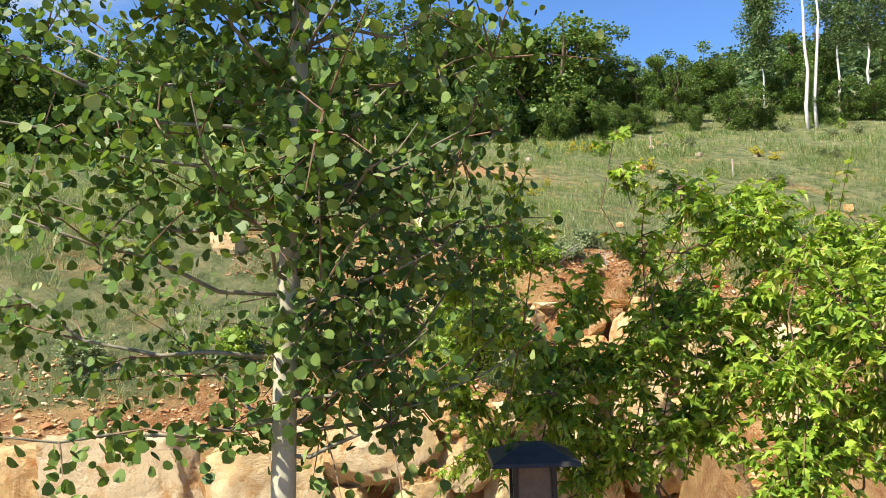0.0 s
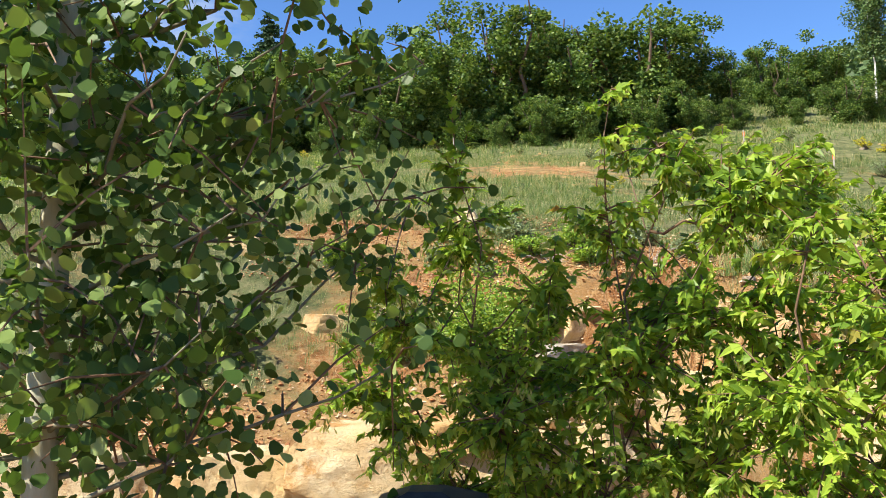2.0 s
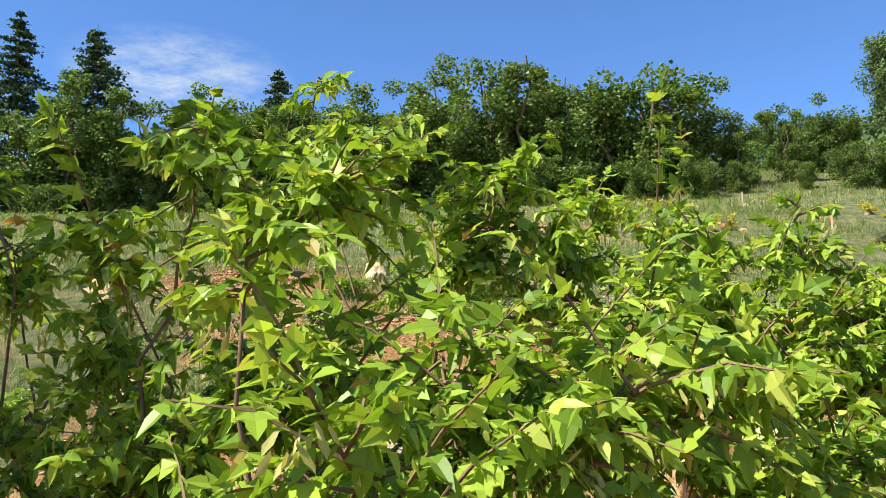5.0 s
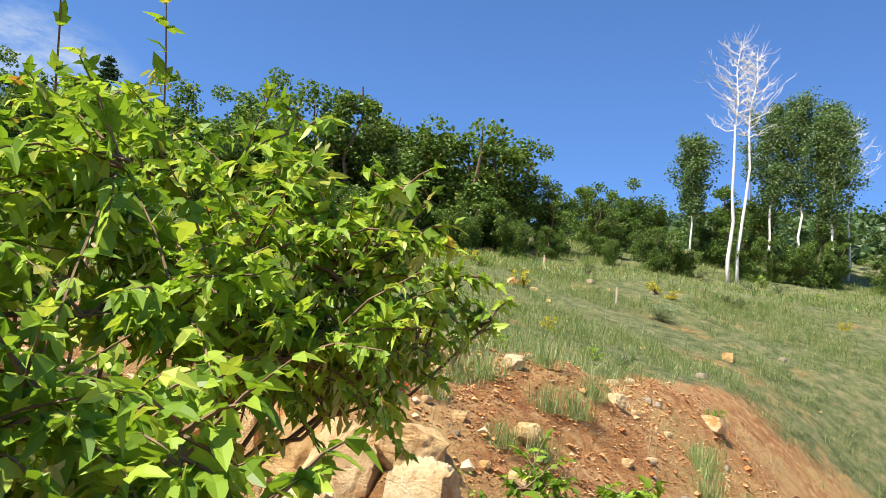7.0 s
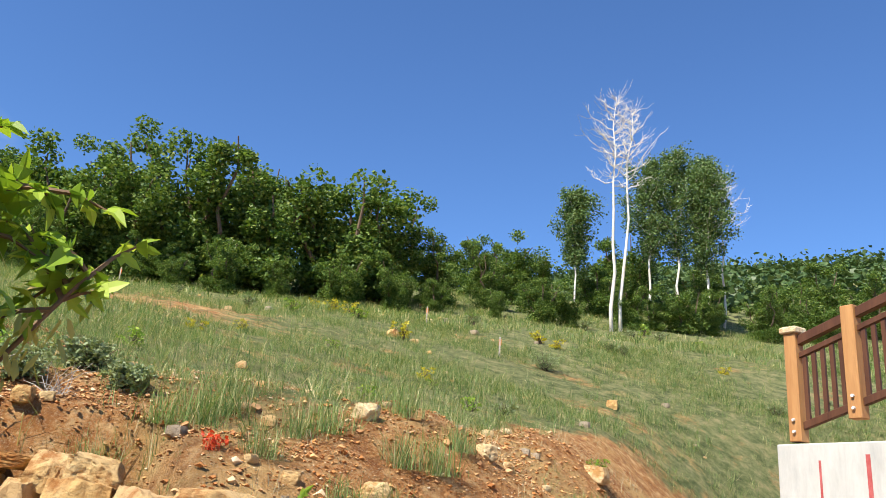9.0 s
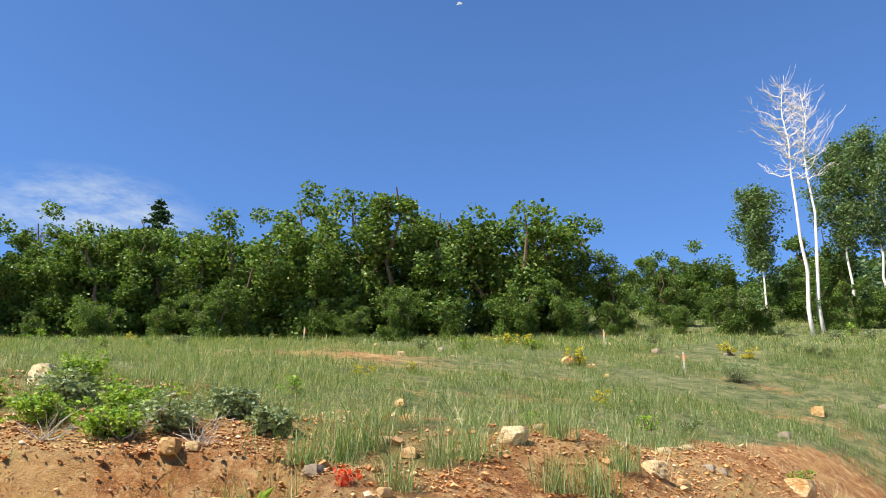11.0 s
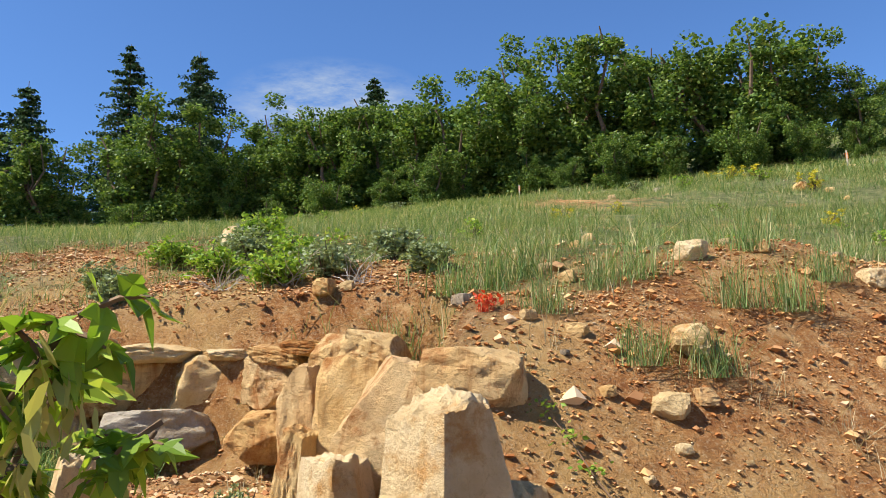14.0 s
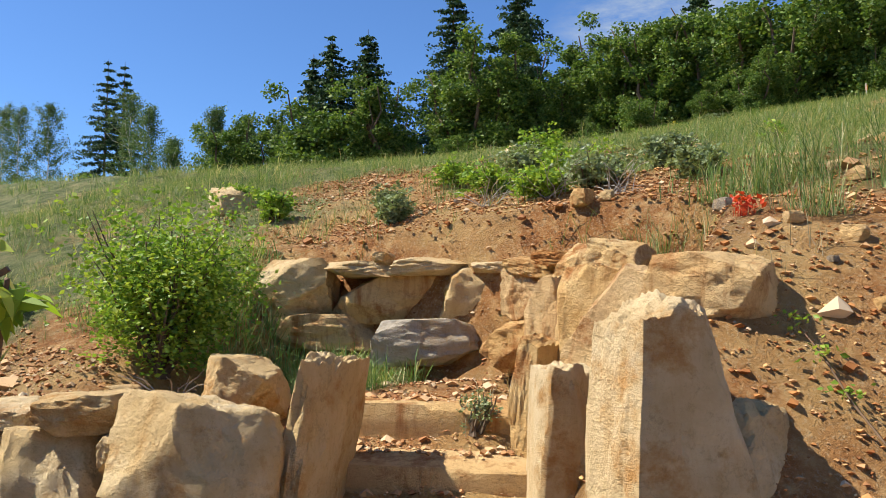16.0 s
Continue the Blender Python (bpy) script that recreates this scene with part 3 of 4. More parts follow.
def on_treads(r, n):
    k = r.integers(0, 6, n)
    base = np.array(STEP_AT)[k]
    s, t = r.uniform(-0.6, 0.6, n), r.uniform(-0.08, 0.2, n) + r.normal(0, 0.03, n)
    return np.stack([base[:, 0] + 0.834 * s - 0.552 * t, base[:, 1] + 0.552 * s + 0.834 * t, base[:, 2] + 0.098 + 0.05 * clip(t, 0, 1)], 1)


tagged(new("gravel", pebbles(1500, on_treads, 0.013, GRAVEL, 6)), "gravel strewn over the stone steps", "gravel", kind="stuff")
CLOD, nt, b = material("soil_clod", 0.95)
geo = nt.nodes.new("ShaderNodeNewGeometry")
nt.links.new(ramp(nt, geo.outputs["Random Per Island"], [(0, (0.26, 0.095, 0.028)), (0.5, (0.44, 0.20, 0.066)), (1, (0.60, 0.37, 0.16))]), b.inputs["Base Color"])
tagged(new("soil_clods", pebbles(9000, scatter(3.2, 9, 6.6, 12.5, on_bank), 0.010, CLOD, 7)), "crumbled orange soil clods on the cut bank", "soil", kind="stuff")
tagged(new("soil_clods", pebbles(5000, scatter(-2, 4.5, 8.2, 11, on_bank), 0.010, CLOD, 8)), "crumbled orange soil clods above the wall", "soil", kind="stuff")

# ---- grass ----


def meadow(n, x0, x1, y0, y1, h, width, per, seed, mat, weight):
    r = np.random.default_rng(seed)
    x, y = r.uniform(x0, x1, n * 3), r.uniform(y0, y1, n * 3)
    k = r.uniform(0, 1, n * 3) < weight(x, y)
    x, y = x[k][:n], y[k][:n]
    s = r.uniform(0.5, 1.4, len(x))
    x, y, s = (np.repeat(v, per) for v in (x, y, s))
    x, y = x + r.normal(0, h * 0.16, len(x)), y + r.normal(0, h * 0.16, len(x))
    p = np.stack([x, y, ground_z(x, y) - 0.02], 1)
    return mesh("grass", *blades(p, h * s * r.uniform(0.3, 1.3, len(x)), r, 1.25, width), mat)


PATCH = np.vectorize(lambda x, y: noise.noise((x * 0.35, y * 0.35, 0.0)) + 0.6 * noise.noise((x * 1.3, y * 1.3, 4.0)))


def grassy(x, y):
    w = clip(1.15 - 2.0 * bare(x, y), 0.0, 1) * clip(0.50 + 1.6 * PATCH(x, y), 0.05, 1)
    return w * (y - wall_line(x) > 0.4)


tagged(new("grass", meadow(13000, -6, 12, 5.5, 14, 0.12, 0.0026, 13, 11, GRASS, grassy)), "thin green and straw-coloured meadow grass", "grass", kind="stuff")
tagged(new("grass", meadow(23000, -16, 22, 13, 24, 0.155, 0.0042, 12, 12, GRASS, grassy)), "thin green and straw-coloured meadow grass", "grass", kind="stuff")
tagged(new("grass", meadow(19000, -26, 34, 23, 40, 0.22, 0.009, 9, 13, GRASS, grassy)), "thin green and straw-coloured meadow grass", "grass", kind="stuff")
tagged(new("grass", meadow(3500, -24, -2, 7.5, 24, 0.20, 0.005, 9, 14, GRASS, lambda x, y: clip(0.6 + PATCH(x, y), 0.1, 1))), "tall green meadow grass along the crest", "grass", kind="stuff")


tagged(new("grass", meadow(700, -0.2, 1.75, 6.8, 8.0, 0.17, 0.004, 14, 15, REED, lambda x, y: (y - 0.3 * x > 6.75) * 1.0)), "green grass growing on the landing below the terrace wall", "grass", kind="stuff")
tagged(new("grass", meadow(1100, -4, 8.5, 8.2, 13, 0.20, 0.0028, 14, 16, GRASS, lambda x, y: clip(1.05 - 1.25 * bare(x, y), 0.02, 1) * clip(0.25 + 1.6 * PATCH(x + 9, y), 0, 1))), "green bunch grass scattered along the top of the bank", "grass", kind="stuff")
tagged(new("grass", meadow(700, -6, 10, 5.6, 14, 0.17, 0.0025, 12, 18, STRAW, lambda x, y: clip(0.2 + PATCH(x, y + 20), 0.02, 1) * (y - wall_line(x) > 0.5))), "dry straw and dead stalks among the grass", "grass", kind="stuff")


def bunch(x, y, h, n, seed, mat=REED, spread=0.10, label="upright tuft of green bunch grass on the bank"):
    r = np.random.default_rng(seed)
    p = np.stack([r.normal(0, spread * 0.5, n), r.normal(0, spread * 0.5, n), np.full(n, -0.02)], 1)
    ob = new("grass_tuft", mesh("grass_tuft", *blades(p, h * r.uniform(0.25, 1.2, n), r, 0.75, 0.0022), mat))
    ob.location = (x, y, gz(x, y))
    return tagged(ob, label, "grass", "bunch grass tufts")


TUFTS = [(2.97, 8.52, 0.36), (3.91, 8.14, 0.24), (3.51, 8.60, 0.32), (3.65, 8.80, 0.32), (4.38, 7.98, 0.22), (4.66, 8.12, 0.26), (5.06, 8.79, 0.30), (4.79, 8.65, 0.26), (3.29, 8.6, 0.26), (4.13, 8.60, 0.25), (4.31, 8.70, 0.26), (6.12, 8.62, 0.30), (6.44, 9.64, 0.32), (6.3, 9.2, 0.34), (6.6, 10.2, 0.3), (7.3, 10.6, 0.3), (6.2, 8.3, 0.25), (5.3, 9.2, 0.25), (4.9, 9.3, 0.3)]
for i, (x, y, h) in enumerate(TUFTS):
    bunch(x, y, h * 1.12, 230, 500 + i, (REED, GRASS)[i % 2], 0.13)

bunch(3.12, 8.22, 0.46, 520, 560, REED, 0.17, "tall dark green tuft of bunch grass above the wall")

# ---- shrubs and trees ----


def ball(n, c, rad, r, shell=0.5):
    d = r.normal(0, 1, (n, 3))
    d /= np.linalg.norm(d, axis=1)[:, None]
    k = r.uniform(shell, 1, n)[:, None]
    return np.asarray(c) + d * k * np.asarray(rad)


def bush(name, label, x, y, w, h, n, size, mat, seed, twigs=9, dry=False):
    r = np.random.default_rng(seed)
    rr = random.Random(seed)
    root = thing(name, label, "shrub", (x, y, gz(x, y) - 0.02))
    stems = []
    pts = []
    for k in range(twigs):
        a = rr.uniform(0, 6.28)
        tip = (math.cos(a) * w * rr.uniform(0.1, 0.42), math.sin(a) * w * rr.uniform(0.1, 0.42), h * rr.uniform(0.55, 0.95))
        path = bend((rr.uniform(-0.03, 0.03), rr.uniform(-0.03, 0.03), 0), tip, 0, 0.06)
        stems.append(tube(path, taper(0.008 + w * 0.006, 0.002), 5))
        for _ in range(max(1, n // twigs // 12)):
            u = rr.uniform(0.25, 1.0)
            c = Vector(path[0]).lerp(Vector(tip), u) + Vector((rr.gauss(0, w * 0.11), rr.gauss(0, w * 0.11), rr.gauss(0, h * 0.10)))
            c.z = max(c.z, h * 0.1)
            pts.append(ball(12, c, (w * 0.09, w * 0.09, h * 0.09), r, 0.1))
    tagged(part("stem", mesh("stem", *join(*stems), BARK_DARK if not dry else DEADWOOD), root), kind="stuff")
    p = np.concatenate(pts)
    part("foliage", mesh("foliage", *leaves(p, size * r.uniform(0.6, 1.3, len(p)), DIAMOND, -0.1, 0.45, r), mat), root)
    return root


bush("leafy_shrub", "dense bright green small-leaved shrub above the lower wall", 1.0, 6.75, 1.1, 0.95, 13000, 0.032, BUSH_LEAF, 31, 30)
bush("small_plant", "low grey-green plant growing on the stone steps", 2.62, 7.42, 0.28, 0.20, 700, 0.018, SAGE_LEAF, 32)
LOW = [(1.9, 9.3, 0.7, 0.34), (2.3, 9.0, 0.55, 0.28), (1.4, 9.1, 0.6, 0.24), (0.9, 8.55, 0.3, 0.22), (2.0, 8.85, 0.5, 0.2), (0.4, 9.0, 0.35, 0.25), (-0.6, 8.6, 0.4, 0.28), (9.43, 19.7, 0.8, 0.5), (-1.6, 8.9, 0.4, 0.25), (1.2, 9.7, 0.6, 0.3), (0.5, 9.7, 0.5, 0.26), (2.6, 9.4, 0.5, 0.26), (1.0, 10.1, 0.6, 0.28), (3.0, 9.0, 0.35, 0.2), (-1.0, 6.6, 0.5, 0.3), (-2.2, 6.4, 0.5, 0.3), (0.2, 6.9, 0.5, 0.3)]
for i, (x, y, w, h) in enumerate(LOW):
    bush("low_shrub", ("low bright green shrub among dry grass", "low sage-green shrub among dry grass")[i % 2], x, y, w, h, 2200, 0.034, (BUSH_LEAF, SAGE_LEAF)[i % 2], 40 + i, 14)


def oak(seed, h, w, n, mat=OAK_LEAF, leaf=0.112):
    """A many-stemmed scrub oak with a lumpy crown that reaches down to the ground."""
    r = np.random.default_rng(seed)
    rr = random.Random(seed)
    root = thing("oak_tree", "scrub oak with dense lumpy green crown", "tree", group="oak thicket")
    stems, pts = [], []
    for k in range(8):
        a = rr.uniform(0, 6.28)
        rad = rr.uniform(0.1, 0.42) * w
        tip = (math.cos(a) * rad, math.sin(a) * rad, h * rr.uniform(0.55, 0.92))
        path = bend((rr.uniform(-0.3, 0.3), rr.uniform(-0.3, 0.3), -0.1), tip, 0, 0.06)
        stems.append(tube(path, taper(0.10, 0.02), 6))
        for _ in range(13):
            u = rr.uniform(0.10, 1.0)
            c = Vector(path[0]).lerp(Vector(tip), u) + Vector((rr.gauss(0, w * 0.09), rr.gauss(0, w * 0.09), rr.gauss(0, h * 0.04)))
            c.z = max(0.3, c.z)
            s = rr.uniform(0.30, 0.62) * (1.0 if u > 0.4 else 1.25)
            pts.append(ball(n // 104, c, (s, s, s * 0.8), r, 0.35))
    part("trunk", mesh("trunk", *join(*stems), BARK_DARK), root)
    p = np.concatenate(pts)
    part("crown", mesh("crown", *leaves(p, leaf * r.uniform(0.6, 1.3, len(p)), SPRIG, 0.1, 0.5, r), mat), root)
    return root


OAKS = [oak(61, 5.0, 4.4, 19000), oak(62, 4.6, 4.6, 19000), oak(63, 5.2, 4.0, 19000), oak(64, 3.6, 4.2, 16000)]


def put_oak(x, y, h, k):
    base = OAKS[k % 4]
    s = h / (5.0, 4.6, 5.2, 3.6)[k % 4]
    c = copy_thing(base, Matrix.Translation((x, y, gz(x, y) - 0.1)) @ Matrix.Rotation(k * 1.9, 4, "Z"))
    c.scale = (s, s, s)
    return c


rr = random.Random(5)
ROW = [(-12.3, 30, 4.4), (-8.4, 30.2, 3.8), (-5.3, 30.5, 4.0), (-3.2, 30, 3.6), (-1.3, 29.8, 4.4), (0.6, 30.2, 4.8), (3.0, 30.4, 4.9), (5.3, 31.4, 4.4), (7.2, 31.6, 3.7), (9.2, 32.3, 2.8), (11.5, 33.5, 2.8), (13.5, 37, 3.2), (-13.8, 29.2, 5.2), (-15.8, 28.5, 5.2), (-18.5, 26.5, 5.0), (-21, 25.5, 4.6), (-10.3, 30.5, 3.9), (-25, 24, 4.4), (-28, 26, 3.8), (-4.2, 31.5, 4.0), (-2.2, 31.2, 4.1), (-7.0, 31.6, 4.0), (1.8, 31.2, 4.6), (6.2, 32.4, 4.0), (-11.4, 31.2, 4.2), (-9.4, 31.4, 4.0)]
for i, (x, y, h) in enumerate(ROW):
    put_oak(x, y, h * (1.0 if x < -12 else 1.15 if x < 8 else 1.0), i)
for i in range(30):
    x = -24 + 1.75 * i + rr.uniform(-0.5, 0.5)
    y = (30.2 if x > -14 else 30.2 + (x + 14) * 0.5) - 1.5 + (0.28 * max(0, x - 4)) + rr.uniform(-0.6, 0.5)
    put_oak(x, y, rr.uniform(1.3, 2.4), i + 2)
for i in range(16):
    x = 12 + 2.6 * i
    put_oak(x, 36 + rr.uniform(-1, 4) + 0.15 * i, rr.uniform(2.4, 4.4), i + 1)
for o in OAKS:
    o.location = (-14 - 5 * OAKS.index(o), 41 + 3 * OAKS.index(o), 0)
    o.location.z = gz(o.location.x, o.location.y) - 0.1


def aspen_far(seed, h, crown, lean=0.0, live=True, bark=BARK_WHITE):
    r = np.random.default_rng(seed)
    rr = random.Random(seed)
    root = thing("aspen_tree", "slender white-barked aspen with a light green crown" if live else "dead bare aspen with white bark and a twiggy top", "tree", group="aspen stand")
    top = (lean * h, 0, h)
    path = bend((0, 0, -0.2), top, 0, 0.012, 8, rr)
    part("trunk", mesh("trunk", *tube(path, taper(h * 0.007 + 0.010, 0.010, 8), 8), bark, True), root)
    limbs, pts = [], []
    for k in range(46 if live else 26):
        u = crown + (0.99 - crown) * (k + rr.random()) / (46 if live else 26)
        i = min(7, int(u * 8))
        a0 = path[i].lerp(path[i + 1], u * 8 - i)
        a = k * 2.4 + rr.uniform(-0.6, 0.6)
        v = (u - crown) / (1 - crown)
        ln = h * (0.17 * math.sin(math.pi * (0.14 + 0.78 * v)) if live else (0.165 * (1.08 - v) ** 0.7)) * rr.uniform(0.3, 1.15)
        tip = a0 + Vector((math.cos(a) * ln, math.sin(a) * ln, ln * (0.7 if live else 0.75)))
        limb = bend(a0, tip, 0.10, 0.07, 5, rr)
        limbs.append(tube(limb, taper(0.018 if live else 0.024, 0.005, 5), 4))
        if not live:
            for _ in range(9):
                b0 = limb[rr.randint(1, 5)]
                away = (tip - a0).normalized() * 0.28
                b1 = b0 + away + Vector((rr.gauss(0, 0.22), rr.gauss(0, 0.22), rr.gauss(0.12, 0.14)))
                limbs.append(tube(bend(b0, b1, 0.08, 0.10, 3, rr), taper(0.009, 0.003, 3), 3))
        else:
            for _ in range(6):
                pts.append(np.array(a0.lerp(tip, rr.uniform(0.15, 1.1))) + r.normal(0, 1, (38, 3)) * [0.16, 0.16, 0.18])
    tagged(part("limb", mesh("limb", *join(*limbs), bark), root), kind="stuff")
    if live:
        p = np.concatenate(pts)
        part("crown", mesh("crown", *leaves(p, 0.095 * r.uniform(0.6, 1.3, len(p)), SPRIG, 0.3, 0.3, r), FARWOOD), root)
    return root


def stand(ob, x, y):
    ob.location = (x, y, gz(x, y) - 0.1)
    return ob


stand(aspen_far(71, 9.8, 0.60, 0.02, False), 15.6, 30.9)
stand(aspen_far(72, 9.5, 0.62, 0.05, False), 16.1, 31.2)
stand(aspen_far(73, 5.6, 0.45, 0.0), 15.6, 34.8)
stand(aspen_far(74, 8.2, 0.4, 0.0), 20.3, 34.8)
stand(aspen_far(75, 7.6, 0.42, 0.01), 19.2, 35.3)
stand(aspen_far(76, 7.4, 0.4, -0.02), 21.5, 34.2)
stand(aspen_far(77, 8.4, 0.5, 0.02), 22.6, 36.5)
stand(aspen_far(78, 7.8, 0.6, 0.02, False), 24.0, 37.5)
for i, (x, y, top) in enumerate([(-51.4, 32.3, 18.2), (-38.4, 31.2, 14.4), (-55.9, 28.3, 17.4), (-37, 32.5, 13.9), (-43, 31, 13.2), (-58, 27, 17.2), (-33, 30, 12.0), (-47, 31.5, 16.2), (-61, 27, 17.6), (-31.5, 31, 12.2)]):
    stand(aspen_far(80 + i, top - gz(x, y), 0.2), x, y)


def fir(seed, h, w):
    r = np.random.default_rng(seed)
    rr = random.Random(seed)
    root = thing("fir_tree", "dark green fir with layered drooping boughs", "tree", group="firs on the ridge")
    part("trunk", mesh("trunk", *tube([(0, 0, -0.3), (0, 0, h * 0.5), (0, 0, h)], [0.16, 0.09, 0.015], 7), BARK_DARK), root)
    pts, limbs = [], []
    z = 0.06 * h
    while z < h * 0.985:
        u = z / h
        for k in range(7):
            a = rr.uniform(0, 6.28)
            ln = w * 0.78 * (1 - u) ** 0.85 * rr.choice((0.45, 0.75, 0.95, 1.15)) + 0.10
            tip = Vector((math.cos(a) * ln, math.sin(a) * ln, z - ln * 0.16))
            limbs.append(tube([(0, 0, z), tuple(tip)], [0.02, 0.006], 3))
            m = max(8, int(60 * ln))
            t = r.uniform(0.15, 1.05, m)[:, None]
            pts.append(np.array([[0, 0, z]]) * (1 - t) + np.array([tip]) * t + r.normal(0, 1, (m, 3)) * [0.13, 0.13, 0.045] * (0.4 + ln * 0.5))
        z += h * 0.036 * rr.uniform(0.75, 1.25)
    tagged(part("bough", mesh("bough", *join(*limbs), BARK_DARK), root), kind="stuff")
    p = np.concatenate(pts)
    part("foliage", mesh("foliage", *leaves(p, 0.20 * r.uniform(0.6, 1.3, len(p)), DIAMOND, 0.45, 0.35, r), NEEDLE), root)
    return root


for i, (x, y, top, w) in enumerate([(-24.5, 37.6, 20.6, 4.6), (-21.3, 39.3, 20.4, 5.4), (-29.0, 32.6, 17.3, 4.2), (-27.5, 33.9, 17.6, 4.2), (-62.2, 35.4, 24.0, 4.6), (-60.6, 36.1, 23.6, 4.2), (-12.4, 42.5, 18.7, 3.2), (24.5, 47, 15.8, 2.0), (-30.2, 32.3, 16.4, 2.4)]):
    z0 = gz(x, y)
    stand(fir(90 + i, max(4.0, top - z0), w), x, y)
stand(aspen_far(79, 5.2, 0.5, 0.0, False, BARK_DARK), -16.1, 38.4)


def far_woods():
    r = np.random.default_rng(17)
    n = 5200
    x, y = r.uniform(6, 150, n), r.uniform(42, 175, n)
    z = ground_z(x, y)
    s = r.uniform(0.6, 1.6, n)
    c = np.stack([x, y, z + s * 0.7], 1)
    m = 34
    p = np.repeat(c, m, 0) + r.normal(0, 0.46, (n * m, 3)) * np.repeat(s, m)[:, None]
    return mesh("far_woods", *leaves(p, r.uniform(0.28, 0.62, n * m), SPRIG, 0.0, 0.5, r), WOODS)


tagged(new("far_woods", far_woods()), "scrub oak woods covering the far slope", "woods", kind="stuff")

# ---- low brush on the meadow ----
BRUSH = [bush("sagebrush", "small rounded sage-green brush on the meadow", 3 + i, 22 + i, 0.55, 0.32, 420, 0.05, (SAGE_LEAF, BUSH_LEAF, YELLOW)[i], 700 + i, 9) for i in range(3)]
for o in BRUSH:
    tagged(o, group="meadow brush")
rb = random.Random(77)
for i in range(90):
    x, y = rb.uniform(-12, 22), rb.uniform(11, 31)
    if noise.noise((x * 0.3, y * 0.3, 8)) < -0.15:
        continue
    o = copy_thing(BRUSH[(0, 1, 0, 1, 2)[i % 5]], Matrix.Translation((x, y, gz(x, y) - 0.02)) @ Matrix.Rotation(i, 4, "Z"))
    s = rb.uniform(0.35, 1.1) * (0.6 + y / 40)
    o.scale = (s, s, s * rb.uniform(0.7, 1.1))
STONE = [rock_mesh("rock", 0.2, 0.16, 0.13, (SAND, GREYST, RUST)[i], 720 + i, 3, 6, 0.05, 0.6) for i in range(3)]
for i in range(110):
    x, y = rb.uniform(-6, 12), rb.uniform(8.5, 26)
    if i > 60:
        x, y = rb.uniform(3.4, 8), rb.uniform(7.6, 12)
    s = rb.uniform(0.2, 0.75) * (0.5 + y / 26)
    ob = new("rock", STONE[i % 3])
    ob.matrix_world = Matrix.Translation((x, y, gz(x, y) + 0.02 * s)) @ Matrix.Rotation(i * 2.1, 4, "Z") @ Matrix.Diagonal((s, s, s, 1))
    tagged(ob, "small pale stone half sunk in the slope", "rock", "loose rocks")

# ---- near aspen ----


def near_aspen(x, y):
    r = np.random.default_rng(3)
    rr = random.Random(3)
    root = thing("aspen_tree", "young aspen with pale smooth bark and round dark green leaves", "tree", (x, y, gz(x, y) - 0.05))
    path = [Vector((0, 0, 0)), Vector((-0.01, 0, 0.8)), Vector((0.01, 0.0, 1.5)), Vector((0.05, 0.01, 2.2)), Vector((0.09, 0.03, 3.0)), Vector((0.11, 0.03, 3.8)), Vector((0.12, 0.05, 4.6))]
    part("trunk", mesh("trunk", *tube(path, [0.050, 0.044, 0.040, 0.036, 0.028, 0.019, 0.007], 14), BARK_PALE, True), root)
    pts = []
    for k in range(64):
        u = 1.2 + 3.1 * (k / 64) ** 1.15
        i = max(j for j in range(6) if path[j].z <= u)
        a0 = path[i].lerp(path[i + 1], (u - path[i].z) / (path[i + 1].z - path[i].z))
        a = k * 2.4 + rr.uniform(-0.4, 0.4)
        ln = rr.uniform(0.85, 1.3) * (1.0 if u < 3 else max(0.3, 1 - (u - 3) * 0.5))
        if k % 5 == 4:
            a, ln = rr.uniform(2.5, 3.8), rr.uniform(1.0, 1.35)
        if k % 5 == 2:
            a, ln = rr.uniform(0.0, 0.8), rr.uniform(1.0, 1.3)
        ln *= 1 - 0.62 * max(0.0, math.cos(a + 0.9)) ** 0.7
        tip = a0 + Vector((math.cos(a) * ln, math.sin(a) * ln, ln * (rr.uniform(0.15, 0.7) if k % 5 != 4 else rr.uniform(-0.1, 0.45))))
        limb = bend(a0, tip, 0.05, 0.04, 6, rr)
        part("limb", mesh("limb", *tube(limb, taper(0.009, 0.0022, 6), 6), BARK_LIMB, True), root)
        twigs = []
        for q in range(9):
            b0 = limb[rr.randint(1, 6)]
            b1 = b0 + Vector((rr.gauss(0, 0.17), rr.gauss(0, 0.17), rr.gauss(0.0, 0.15)))
            twigs.append(tube([b0, b0.lerp(b1, 0.5) + Vector((0, 0, 0.02)), b1], [0.004, 0.003, 0.0015], 4))
            m = 30 if math.cos(a) < -0.3 else 20
            t = r.uniform(0.05, 1.1, m)[:, None]
            pts.append(np.array([b0]) * (1 - t) + np.array([b1]) * t + r.normal(0, 0.05, (m, 3)))
        tagged(part("twig", mesh("twig", *join(*twigs), TWIG), root), kind="stuff")
    p = np.concatenate(pts)
    part("foliage", mesh("foliage", *leaves(p, r.uniform(0.028, 0.046, len(p)), ASPEN, 0.9, 0.1, r), ASPEN_LEAF), root)
    return root


near_aspen(0.17, 2.37)

# ---- maples ----


WING = [(0, 0, 0), (0.14, 0.15, 0), (0.20, 0.7, 0.03), (0, 1, 0), (-0.10, 0.5, 0)]
SEED = leaf_material("maple_seed", [(0, (0.40, 0.42, 0.11)), (1, (0.58, 0.52, 0.18))], 0.4)
